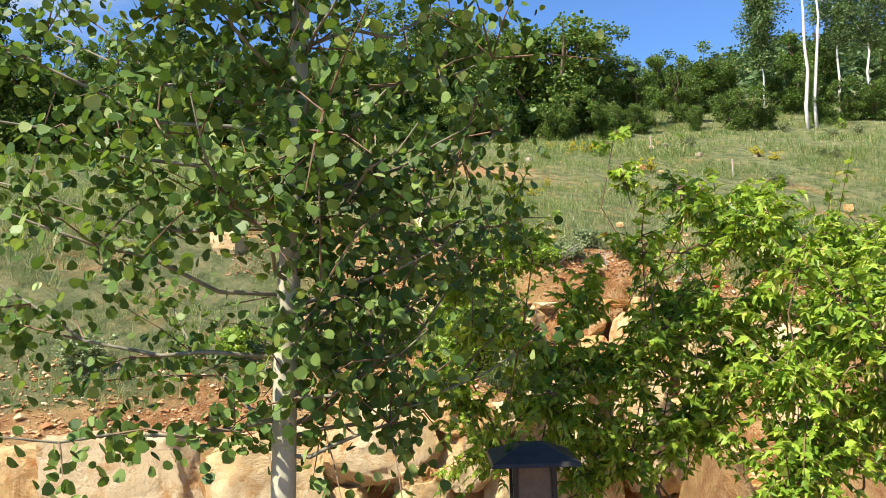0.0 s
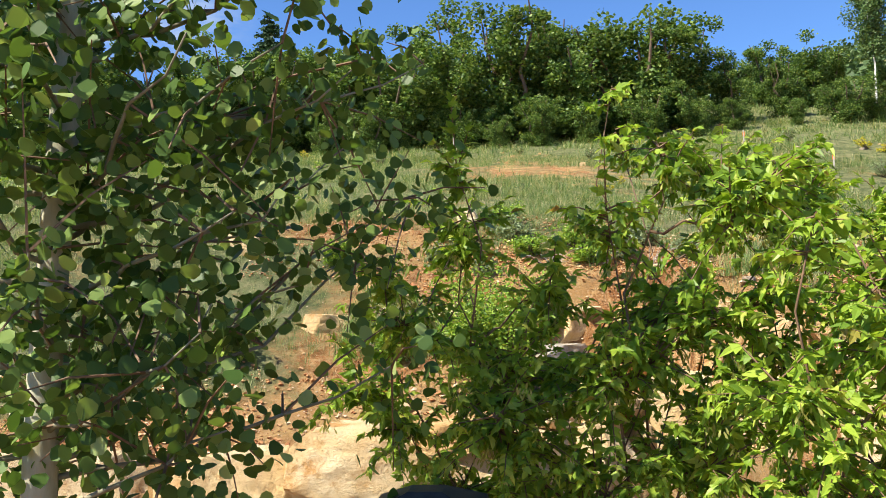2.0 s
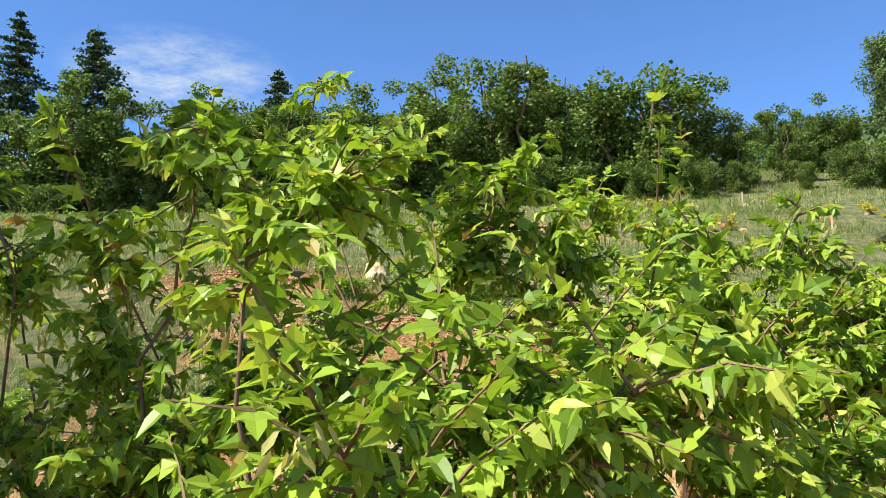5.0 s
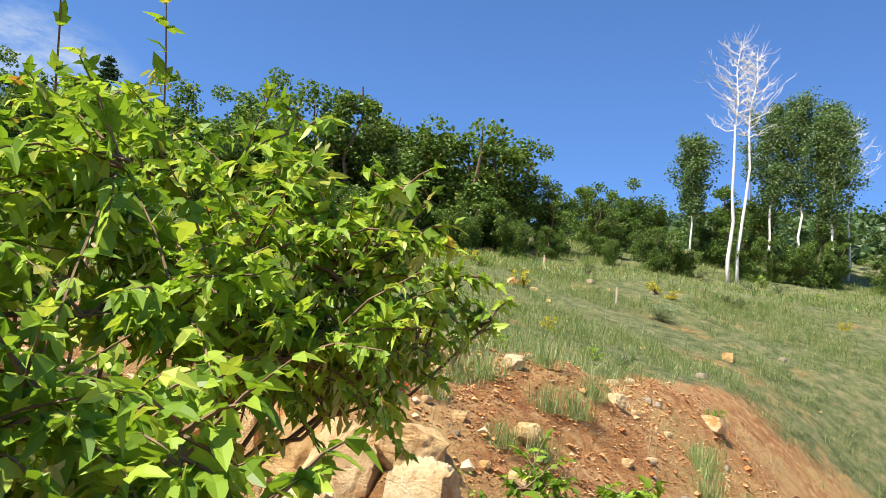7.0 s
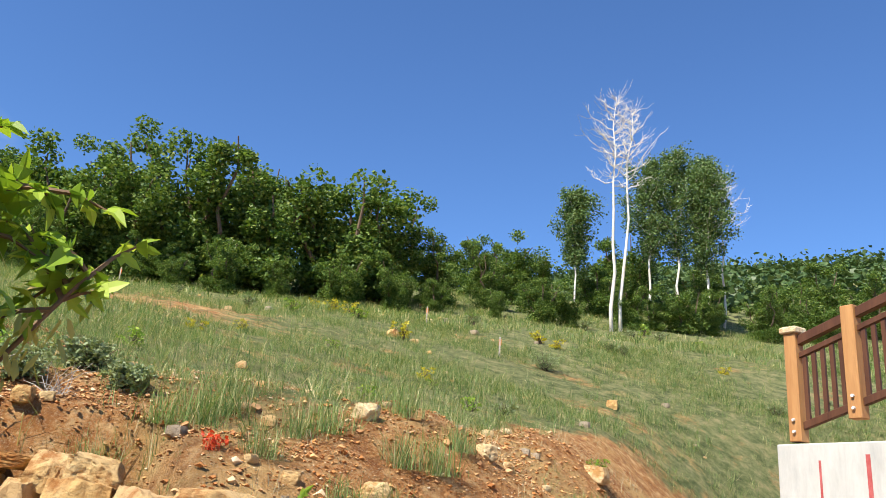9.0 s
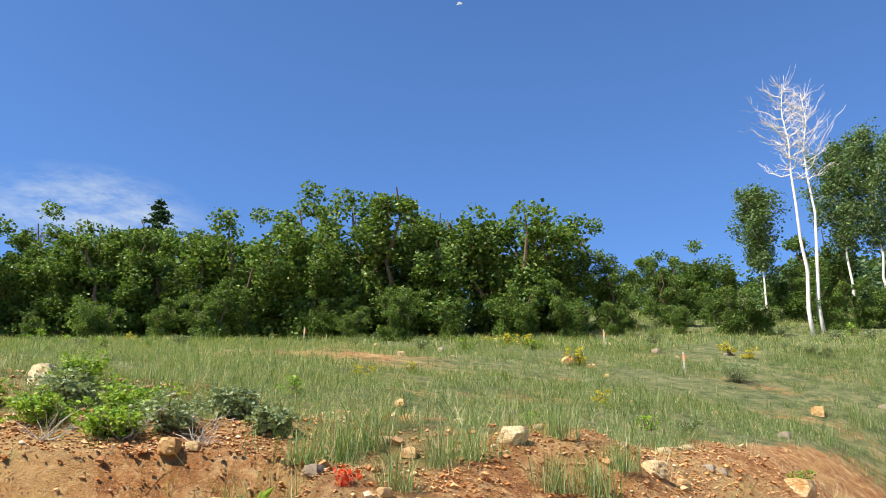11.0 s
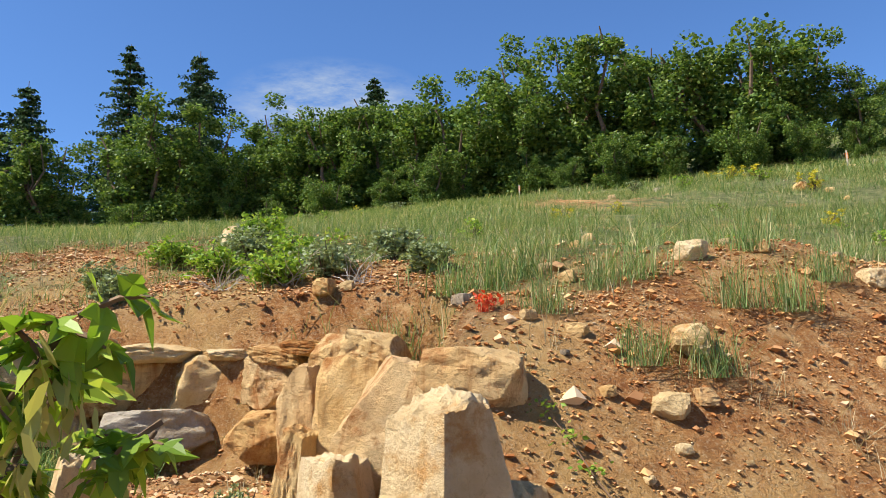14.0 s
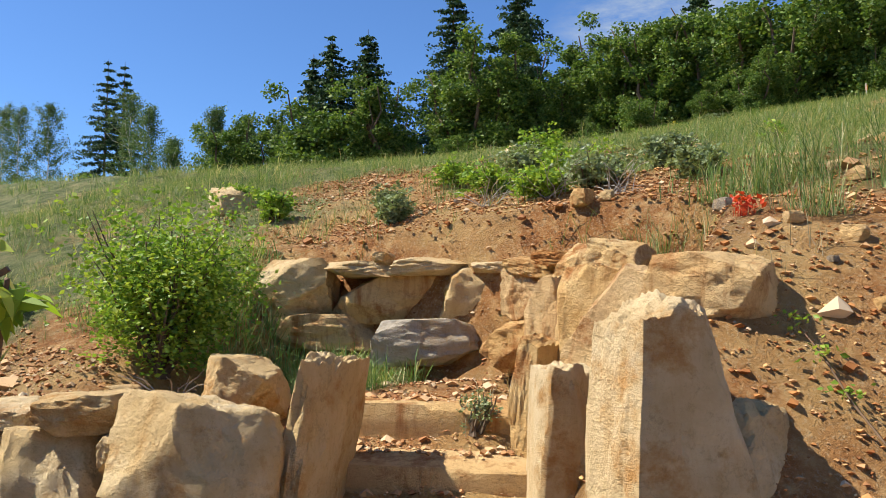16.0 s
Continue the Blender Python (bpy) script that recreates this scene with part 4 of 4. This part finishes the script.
# a folded leaf with a long middle lobe and two short side lobes, its tip hanging
SIDE = [(0.10, 0.0, 0.03), (0.24, 0.12, 0.07), (0.42, 0.44, 0.03), (0.20, 0.46, 0.07), (0.19, 0.70, -0.02)]
MAPLE = [(0, 0, 0), (0, 0.45, 0.0), (0, 1.08, -0.22)] + SIDE + [(-x, y, z) for x, y, z in SIDE]
MAPLE_FACES = [(0, 3, 4, 5, 6, 1), (1, 6, 7, 2), (0, 1, 11, 10, 9, 8), (1, 2, 12, 11)]


def folded_leaves(points, ways, sizes, r, flat=0.62):
    """Maple leaves that hang outwards along their ways, faces mostly up."""
    n, k = len(points), len(MAPLE)
    d = np.asarray(ways) + r.normal(0, 0.55, (n, 3)) + [0, 0, -0.42]
    d /= np.linalg.norm(d, axis=1)[:, None] + 1e-9
    nrm = r.normal(0, 1, (n, 3)) * (1 - flat) + np.array([0, 0, flat])
    s = np.cross(d, nrm)
    s /= np.linalg.norm(s, axis=1)[:, None] + 1e-9
    nn = np.cross(s, d)
    sh = np.array(MAPLE)[None] * np.stack([r.uniform(0.75, 1.1, n), np.ones(n), r.uniform(0.3, 2.0, n)], 1)[:, None, :]
    v = np.asarray(points)[:, None, :] + np.asarray(sizes)[:, None, None] * (sh[..., 0:1] * s[:, None] + sh[..., 1:2] * d[:, None] + sh[..., 2:3] * nn[:, None])
    faces = [tuple(i * k + q for q in f) for i in range(n) for f in MAPLE_FACES]
    return v.reshape(-1, 3).tolist(), faces


def maple(x, y, sprays, seed, label, leaf=0.060, thick=1.0, arch=0.05):
    """A many-stemmed maple. Each spray is a clump of leafy twigs at the end of a stem: its place in the world and its reach."""
    r = np.random.default_rng(seed)
    rr = random.Random(seed)
    z0 = gz(x, y) - 0.05
    root = thing("maple_tree", label, "tree", (x, y, z0), group="maples along the path")
    pts, ways, sizes, tips, tip_ways, twigs, seeds = [], [], [], [], [], [], []
    nodes = []
    for sx, sy, sz, reach in sprays:
        c = Vector((sx - x, sy - y, sz - z0))
        below = [p for p in nodes if p.z < c.z - 0.05]
        foot = min(below, key=lambda p: (p - c).length) if len(nodes) > 11 and below else Vector((rr.uniform(-0.06, 0.06), rr.uniform(-0.06, 0.06), 0))
        path = bend(foot, c, arch if c.z > 1.2 else -0.05, 0.05, 7, rr)
        nodes.extend(path[2:6])
        part("stem", mesh("stem", *tube(path, taper(0.011 if foot.z < 0.1 else 0.006, 0.0025, 7), 7), TWIG, True), root)
        for q in range(max(7, int(40 * thick * (reach / 0.25) ** 1.7))):
            u = rr.uniform(-0.9, 0.25) * reach
            b0 = c + (path[-1] - path[-2]).normalized() * u
            a = rr.uniform(0, 6.283)
            out = Vector((math.cos(a), math.sin(a), rr.gauss(0.10, 0.55)))
            ln = reach * rr.uniform(0.3, 1.15)
            b1 = b0 + out * ln
            mid = b0.lerp(b1, 0.55) + Vector((0, 0, 0.10 * ln))
            twigs.append(tube([b0, mid, b1], [0.0035, 0.0025, 0.0012], 4))
            pairs = max(3, int(ln / (leaf * 0.52)))
            for k in range(pairs):
                t = 0.12 + 0.88 * (k + 0.5) / pairs
                p = b0.lerp(mid, t * 2) if t < 0.5 else mid.lerp(b1, t * 2 - 1)
                cross = out.cross(Vector((0, 0, 1))).normalized()
                for side in (-1, 1):
                    w = out * 0.55 + cross * side * 0.8
                    young = t > 0.86 and rr.random() < 0.35
                    (tips if young else pts).append(tuple(p))
                    (tip_ways if young else ways).append(tuple(w))
                    if not young:
                        sizes.append(leaf * rr.uniform(0.6, 1.25) * (1.1 - 0.35 * t))
            pts.append(tuple(b1))
            ways.append(tuple(out))
            sizes.append(leaf * rr.uniform(0.5, 0.9))
            if rr.random() < 0.16:
                seeds.append(np.array([b1 * 0.6 + b0 * 0.4]) + r.normal(0, 0.016, (13, 3)) - [0, 0, 0.035])
    tagged(part("twig", mesh("twig", *join(*twigs), TWIG), root), kind="stuff")
    part("foliage", mesh("foliage", *folded_leaves(pts, ways, sizes, r), MAPLE_LEAF), root)
    part("young_foliage", mesh("young_foliage", *folded_leaves(tips, tip_ways, leaf * 0.75 * r.uniform(0.6, 1.1, len(tips)), r), MAPLE_TIP), root, "yellow-green young leaves")
    p = np.concatenate(seeds)
    tagged(part("samara", mesh("samara", *leaves(p, 0.030 * r.uniform(0.7, 1.2, len(p)), WING, 1.9, 0.2, r), SEED), root, "hanging pale yellow winged seeds"), kind="stuff")
    return root


maple(1.50, 4.15, [(1.12, 3.74, 1.92, 0.22), (1.10, 3.60, 2.15, 0.13), (0.80, 3.63, 1.76, 0.18), (0.94, 3.44, 1.52, 0.26), (1.45, 3.70, 1.68, 0.20), (1.30, 3.85, 1.40, 0.30), (0.72, 3.70, 1.24, 0.28), (1.25, 3.50, 1.15, 0.32), (1.55, 3.60, 1.35, 0.26), (1.0, 3.9, 0.85, 0.30), (1.6, 3.6, 0.85, 0.34)], 21, "bushy maple with spreading dark green boughs")
maple(2.05, 4.25, [(1.79, 4.32, 2.62, 0.09), (1.80, 4.25, 2.38, 0.15), (1.65, 3.29, 1.88, 0.17), (1.84, 3.30, 2.10, 0.17), (2.16, 3.25, 1.96, 0.22), (2.10, 3.60, 2.05, 0.24), (2.35, 4.15, 1.95, 0.26), (1.90, 3.70, 1.62, 0.24), (2.15, 3.35, 1.58, 0.26), (1.78, 3.40, 1.38, 0.26), (2.3, 3.8, 1.35, 0.32), (1.95, 3.5, 1.0, 0.36), (2.45, 4.0, 2.15, 0.2)], 22, "bushy maple with bright green lobed leaves")
maple(2.80, 4.25, [(2.72, 4.56, 2.22, 0.18), (2.98, 4.28, 2.02, 0.20), (3.30, 4.12, 2.04, 0.18), (2.60, 4.10, 1.95, 0.26), (3.02, 3.90, 1.85, 0.26), (2.80, 3.60, 1.70, 0.26), (3.22, 3.85, 1.62, 0.24), (2.60, 3.50, 1.42, 0.30), (3.05, 3.62, 1.35, 0.30), (2.85, 3.9, 1.0, 0.34)], 23, "bushy maple with yellow-green young shoots")
maple(2.50, 3.20, [(2.37, 2.68, 1.46, 0.20), (2.42, 3.04, 1.60, 0.24), (2.17, 2.81, 1.80, 0.12), (2.70, 2.98, 1.55, 0.24), (2.92, 3.22, 1.58, 0.22), (2.10, 2.92, 1.30, 0.26), (2.58, 2.85, 1.20, 0.26), (3.14, 3.45, 1.42, 0.20), (3.25, 3.56, 1.30, 0.16), (3.42, 3.50, 1.36, 0.11), (3.32, 3.46, 1.42, 0.11), (3.22, 3.60, 1.46, 0.13), (2.3, 3.0, 0.95, 0.3), (2.85, 3.15, 1.1, 0.26)], 24, "low bushy maple leaning over the path")
maple(2.55, 4.15, [(3.75, 4.14, 1.71, 0.074), (3.67, 4.13, 1.8, 0.087), (3.57, 4.18, 1.86, 0.087), (3.54, 3.93, 1.91, 0.064), (3.54, 3.96, 1.81, 0.131), (3.57, 4.06, 1.5, 0.093), (3.53, 3.96, 1.62, 0.204), (3.63, 4.09, 1.62, 0.124), (3.6, 4.11, 1.73, 0.124), (3.44, 4.05, 1.75, 0.204), (3.3, 3.91, 1.75, 0.204), (3.25, 4.05, 1.63, 0.241), (3.38, 3.87, 1.56, 0.204), (3.03, 4.1, 1.72, 0.214), (3.18, 4.0, 1.62, 0.214), (3.33, 3.95, 1.55, 0.179)], 25, "bushy maple with reddish shoot tips near the steps", 0.042, 0.95, -0.16)
maple(3.50, 4.70, [(4.27, 4.81, 1.30, 0.06), (4.28, 4.69, 1.385, 0.05), (4.23, 4.74, 1.35, 0.07), (4.19, 4.64, 1.37, 0.06), (4.18, 4.72, 1.26, 0.08), (4.08, 4.70, 1.31, 0.10), (3.95, 4.72, 1.36, 0.11), (3.92, 4.76, 1.15, 0.12), (4.12, 4.68, 1.17, 0.07)], 26, "low maple shoots arching out beside the steps", 0.040, 1.5, -0.10)

# ---- garden lamp ----
lamp = thing("path_lamp", "dark bronze post lamp with a pyramid roof", "lamp", (1.06, 2.86, gz(1.06, 2.86)))
H0 = 1.06 - gz(1.06, 2.86)
part("post", bevelled(mesh("post", *box(-0.035, -0.035, 0, 0.035, 0.035, H0 - 0.28), BRONZE), 0.004), lamp)
part("base_plate", bevelled(mesh("base_plate", *box(-0.09, -0.09, H0 - 0.29, 0.09, 0.09, H0 - 0.27), BRONZE), 0.004), lamp)
for sx in (-1, 1):
    for sy in (-1, 1):
        part("bar", bevelled(mesh("bar", *box(sx * 0.075 - 0.01, sy * 0.075 - 0.01, H0 - 0.27, sx * 0.075 + 0.01, sy * 0.075 + 0.01, H0 - 0.065), BRONZE), 0.002), lamp)
PANE = plain("amber_glass", (0.10, 0.08, 0.06), (0.16, 0.13, 0.10), 30, 0.25, 0.05)
part("pane", mesh("pane", *box(-0.068, -0.068, H0 - 0.268, 0.068, 0.068, H0 - 0.07), PANE), lamp, "dim amber glass box")
roof_v = [(-0.17, -0.17, H0 - 0.065), (0.17, -0.17, H0 - 0.065), (0.17, 0.17, H0 - 0.065), (-0.17, 0.17, H0 - 0.065), (-0.165, -0.165, H0 - 0.05), (0.165, -0.165, H0 - 0.05), (0.165, 0.165, H0 - 0.05), (-0.165, 0.165, H0 - 0.05), (-0.05, -0.05, H0), (0.05, -0.05, H0), (0.05, 0.05, H0), (-0.05, 0.05, H0)]
roof_f = [(3, 2, 1, 0), (8, 9, 10, 11)] + [(i, (i + 1) % 4, 4 + (i + 1) % 4, 4 + i) for i in range(4)] + [(4 + i, 4 + (i + 1) % 4, 8 + (i + 1) % 4, 8 + i) for i in range(4)]
part("roof", mesh("roof", roof_v, roof_f, BRONZE), lamp)

# ---- concrete wall and railing ----
DIRX, DIRY, RISE = 0.36, -0.93, 0.30
GAP = 0.66
turn = math.atan2(DIRY, DIRX)
cw = thing("retaining_wall", "pale grey board-marked concrete retaining wall with panel joints", "wall", (9.46, 11.05, 0), turn)
for i in range(5):
    for z0, z1 in ((-0.2, 0.95), (0.96, 1.75), (1.76, 2.42)):
        me = bevelled(mesh("panel", *box(-0.18 + i * 1.22, -0.30, z0, -0.19 + (i + 1) * 1.22, 0.0, z1 + (0.0 if z1 < 2 else 0.0)), CONCRETE), 0.012)
        part("panel", me, cw)
for xd, z0, z1, wd in ((0.30, 1.55, 2.25, 0.012), (0.80, 0.3, 2.30, 0.022)):
    part("paint_drip", mesh("paint_drip", *box(xd - wd, -0.304, z0, xd + wd, -0.299, z1), DRIP), cw, "faded red paint drip")
rail = thing("railing", "brown-stained wooden railing with square posts and flat pickets", "railing", (9.34, 10.95, 2.44), turn)
for i in range(5):
    s = i * GAP
    p = part("post", bevelled(mesh("post", *box(s - 0.07, -0.16, RISE * s, s + 0.07, -0.02, 1.13 + RISE * s), CEDAR), 0.008), rail)
    for zb in (0.10, 0.22):
        part("bolt", mesh("bolt", *tube([(s, -0.185, zb + RISE * s), (s, -0.158, zb + RISE * s)], [0.016, 0.016], 8), STEEL), p, "galvanised bolt head")
    if i == 0:
        part("post_cap", bevelled(mesh("post_cap", *box(s - 0.10, -0.19, 1.13, s + 0.10, 0.01, 1.20), SAND), 0.012), p, "pale stone cap")


def sloped(s0, s1, y0, y1, z0, z1):
    vs, fs = box(s0, y0, z0, s1, y1, z1)
    return [(x, y, z + RISE * x) for x, y, z in vs], fs


for i in range(4):
    a, b2 = i * GAP + 0.072, (i + 1) * GAP - 0.072
    part("top_rail", bevelled(mesh("top_rail", *sloped(a, b2, -0.13, -0.05, 0.98, 1.08), STAIN), 0.006), rail)
    part("mid_rail", bevelled(mesh("mid_rail", *sloped(a, b2, -0.12, -0.06, 0.84, 0.90), STAIN), 0.006), rail)
    part("bottom_rail", bevelled(mesh("bottom_rail", *sloped(a, b2, -0.12, -0.06, 0.10, 0.18), STAIN), 0.006), rail)
    for k in range(5):
        s = a + (k + 0.5) * (b2 - a) / 5
        part("picket", mesh("picket", *sloped(s - 0.022, s + 0.022, -0.105, -0.075, 0.182, 0.838), STAIN), rail)

# ---- small things ----
r9 = np.random.default_rng(9)
fp = ball(60, (0, 0, 0.06), (0.10, 0.06, 0.05), r9, 0.1)
flower = new("red_flower", mesh("red_flower", *join(leaves(fp, 0.03 * r9.uniform(0.6, 1.3, 60), DIAMOND, -0.6, 0.3, r9), blades(fp * [0.6, 0.6, 0], np.full(60, 0.07), r9, 0.3, 0.003)), RED))
flower.location = (3.64, 8.02, gz(3.64, 8.02))
tagged(flower, "clump of scarlet wildflowers on the bank", "flower")
for i, (x, y) in enumerate([(8.6, 20.5), (-1.2, 28.6), (7.6, 24.5)]):
    st = thing("survey_stake", "thin survey stake with an orange ribbon", "stake", (x, y, gz(x, y)), group="survey stakes")
    part("stake", mesh("stake", *box(-0.015, -0.015, -0.1, 0.015, 0.015, 0.45), DEADWOOD), st)
    part("ribbon", mesh("ribbon", *box(-0.02, -0.012, 0.26, 0.03, 0.012, 0.40), FLAG), st, "orange ribbon")

branch = thing("fallen_branch", "leafy broken branch lying on the bare bank", "branch", (0, 0, 0))
bx = [(4.06, 7.42), (4.15, 7.36), (4.25, 7.30), (4.37, 7.24), (4.50, 7.16)]
part("stick", mesh("stick", *tube([(x, y, gz(x, y) + 0.03 + 0.02 * (i % 2)) for i, (x, y) in enumerate(bx)], [0.002, 0.003, 0.004, 0.004, 0.003], 6), TWIG), branch)
bp = np.concatenate([ball(26, (x, y, gz(x, y) + 0.06), (0.09, 0.09, 0.05), r9, 0.1) for x, y in bx[:3]])
part("foliage", mesh("foliage", *leaves(bp, 0.026 * r9.uniform(0.6, 1.3, len(bp)), DIAMOND, 0.1, 0.5, r9), BUSH_LEAF), branch)
for i, (x, y, w) in enumerate([(1.45, 6.55, 0.55), (2.1, 8.8, 0.5), (1.6, 8.75, 0.5), (2.6, 8.75, 0.4)]):
    rd = random.Random(900 + i)
    dry = thing("dry_brush", "tangle of bare grey dry stalks", "brush", (x, y, gz(x, y)), group="dry stalks")
    for k in range(16):
        e = (rd.uniform(-w, w) * 0.6, rd.uniform(-w, w) * 0.6, rd.uniform(0.03, 0.22))
        part("stalk", mesh("stalk", *tube(bend((rd.uniform(-0.06, 0.06), rd.uniform(-0.06, 0.06), 0), e, -0.08, 0.05, 4, rd), taper(0.0035, 0.0012, 4), 4), DEADWOOD), dry)

# ---- sky details ----
MOON = bpy.data.materials.new("moon")
MOON.use_nodes = True
mb = MOON.node_tree.nodes["Principled BSDF"]
mb.inputs["Emission Color"].default_value = (0.62, 0.74, 0.95, 1)
mb.inputs["Emission Strength"].default_value = 0.22
arc = [(math.cos(a), math.sin(a), 0) for a in np.linspace(0, math.pi, 13)] + [(math.cos(a), 0.15 * math.sin(a), 0) for a in np.linspace(math.pi, 0, 13)[1:-1]]
moon = new("moon", mesh("moon", [(2.9 * x, 2.9 * y, 0) for x, y, _ in arc], [tuple(range(len(arc)))], MOON))
moon.matrix_world = look((-13.3, 674.0, 501.2), (4.0, 3.3, 1.5)) @ pose(0, 0, 0, 0, 0, -10)
tagged(moon, "pale daytime half moon in the blue sky", "moon", kind="structure")

CLOUD = bpy.data.materials.new("cloud")
CLOUD.use_nodes = True
nt = CLOUD.node_tree
tc = nt.nodes.new("ShaderNodeTexCoord")
mp = nt.nodes.new("ShaderNodeMapping")
mp.inputs["Scale"].default_value = (0.012, 0.035, 1)
nt.links.new(tc.outputs["Object"], mp.inputs[0])
wisps = node(nt, "ShaderNodeTexNoise", Scale=1.6, Detail=8.0, Roughness=0.68)
nt.links.new(mp.outputs[0], wisps.inputs["Vector"])
grad = nt.nodes.new("ShaderNodeTexGradient")
grad.gradient_type = "SPHERICAL"
mp2 = nt.nodes.new("ShaderNodeMapping")
mp2.inputs["Scale"].default_value = (1 / 105, 1 / 46, 1)
nt.links.new(tc.outputs["Object"], mp2.inputs[0])
nt.links.new(mp2.outputs[0], grad.inputs[0])
veil = nt.nodes.new("ShaderNodeMath")
veil.operation = "MULTIPLY"
nt.links.new(ramp(nt, wisps.outputs["Fac"], [(0.36, (0, 0, 0)), (0.72, (1, 1, 1))]), veil.inputs[0])
nt.links.new(ramp(nt, grad.outputs["Fac"], [(0.0, (0, 0, 0)), (0.6, (0.9, 0.9, 0.9))]), veil.inputs[1])
glow = node(nt, "ShaderNodeEmission", Strength=0.62)
glow.inputs[0].default_value = (0.80, 0.90, 1.0, 1)
clear = nt.nodes.new("ShaderNodeBsdfTransparent")
ms = nt.nodes.new("ShaderNodeMixShader")
nt.links.new(veil.outputs[0], ms.inputs[0])
nt.links.new(clear.outputs[0], ms.inputs[1])
nt.links.new(glow.outputs[0], ms.inputs[2])
nt.links.new(ms.outputs[0], nt.nodes["Material Output"].inputs[0])
cloud = new("cloud", mesh("cloud", [(-105, -46, 0), (105, -46, 0), (105, 46, 0), (-105, 46, 0)], [(0, 1, 2, 3)], CLOUD))
cloud.matrix_world = look((-325.0, 644.0, 268.0), (4.5, 3.8, 1.4))
tagged(cloud, "thin white wisp of cloud low in the sky", "cloud", kind="structure")
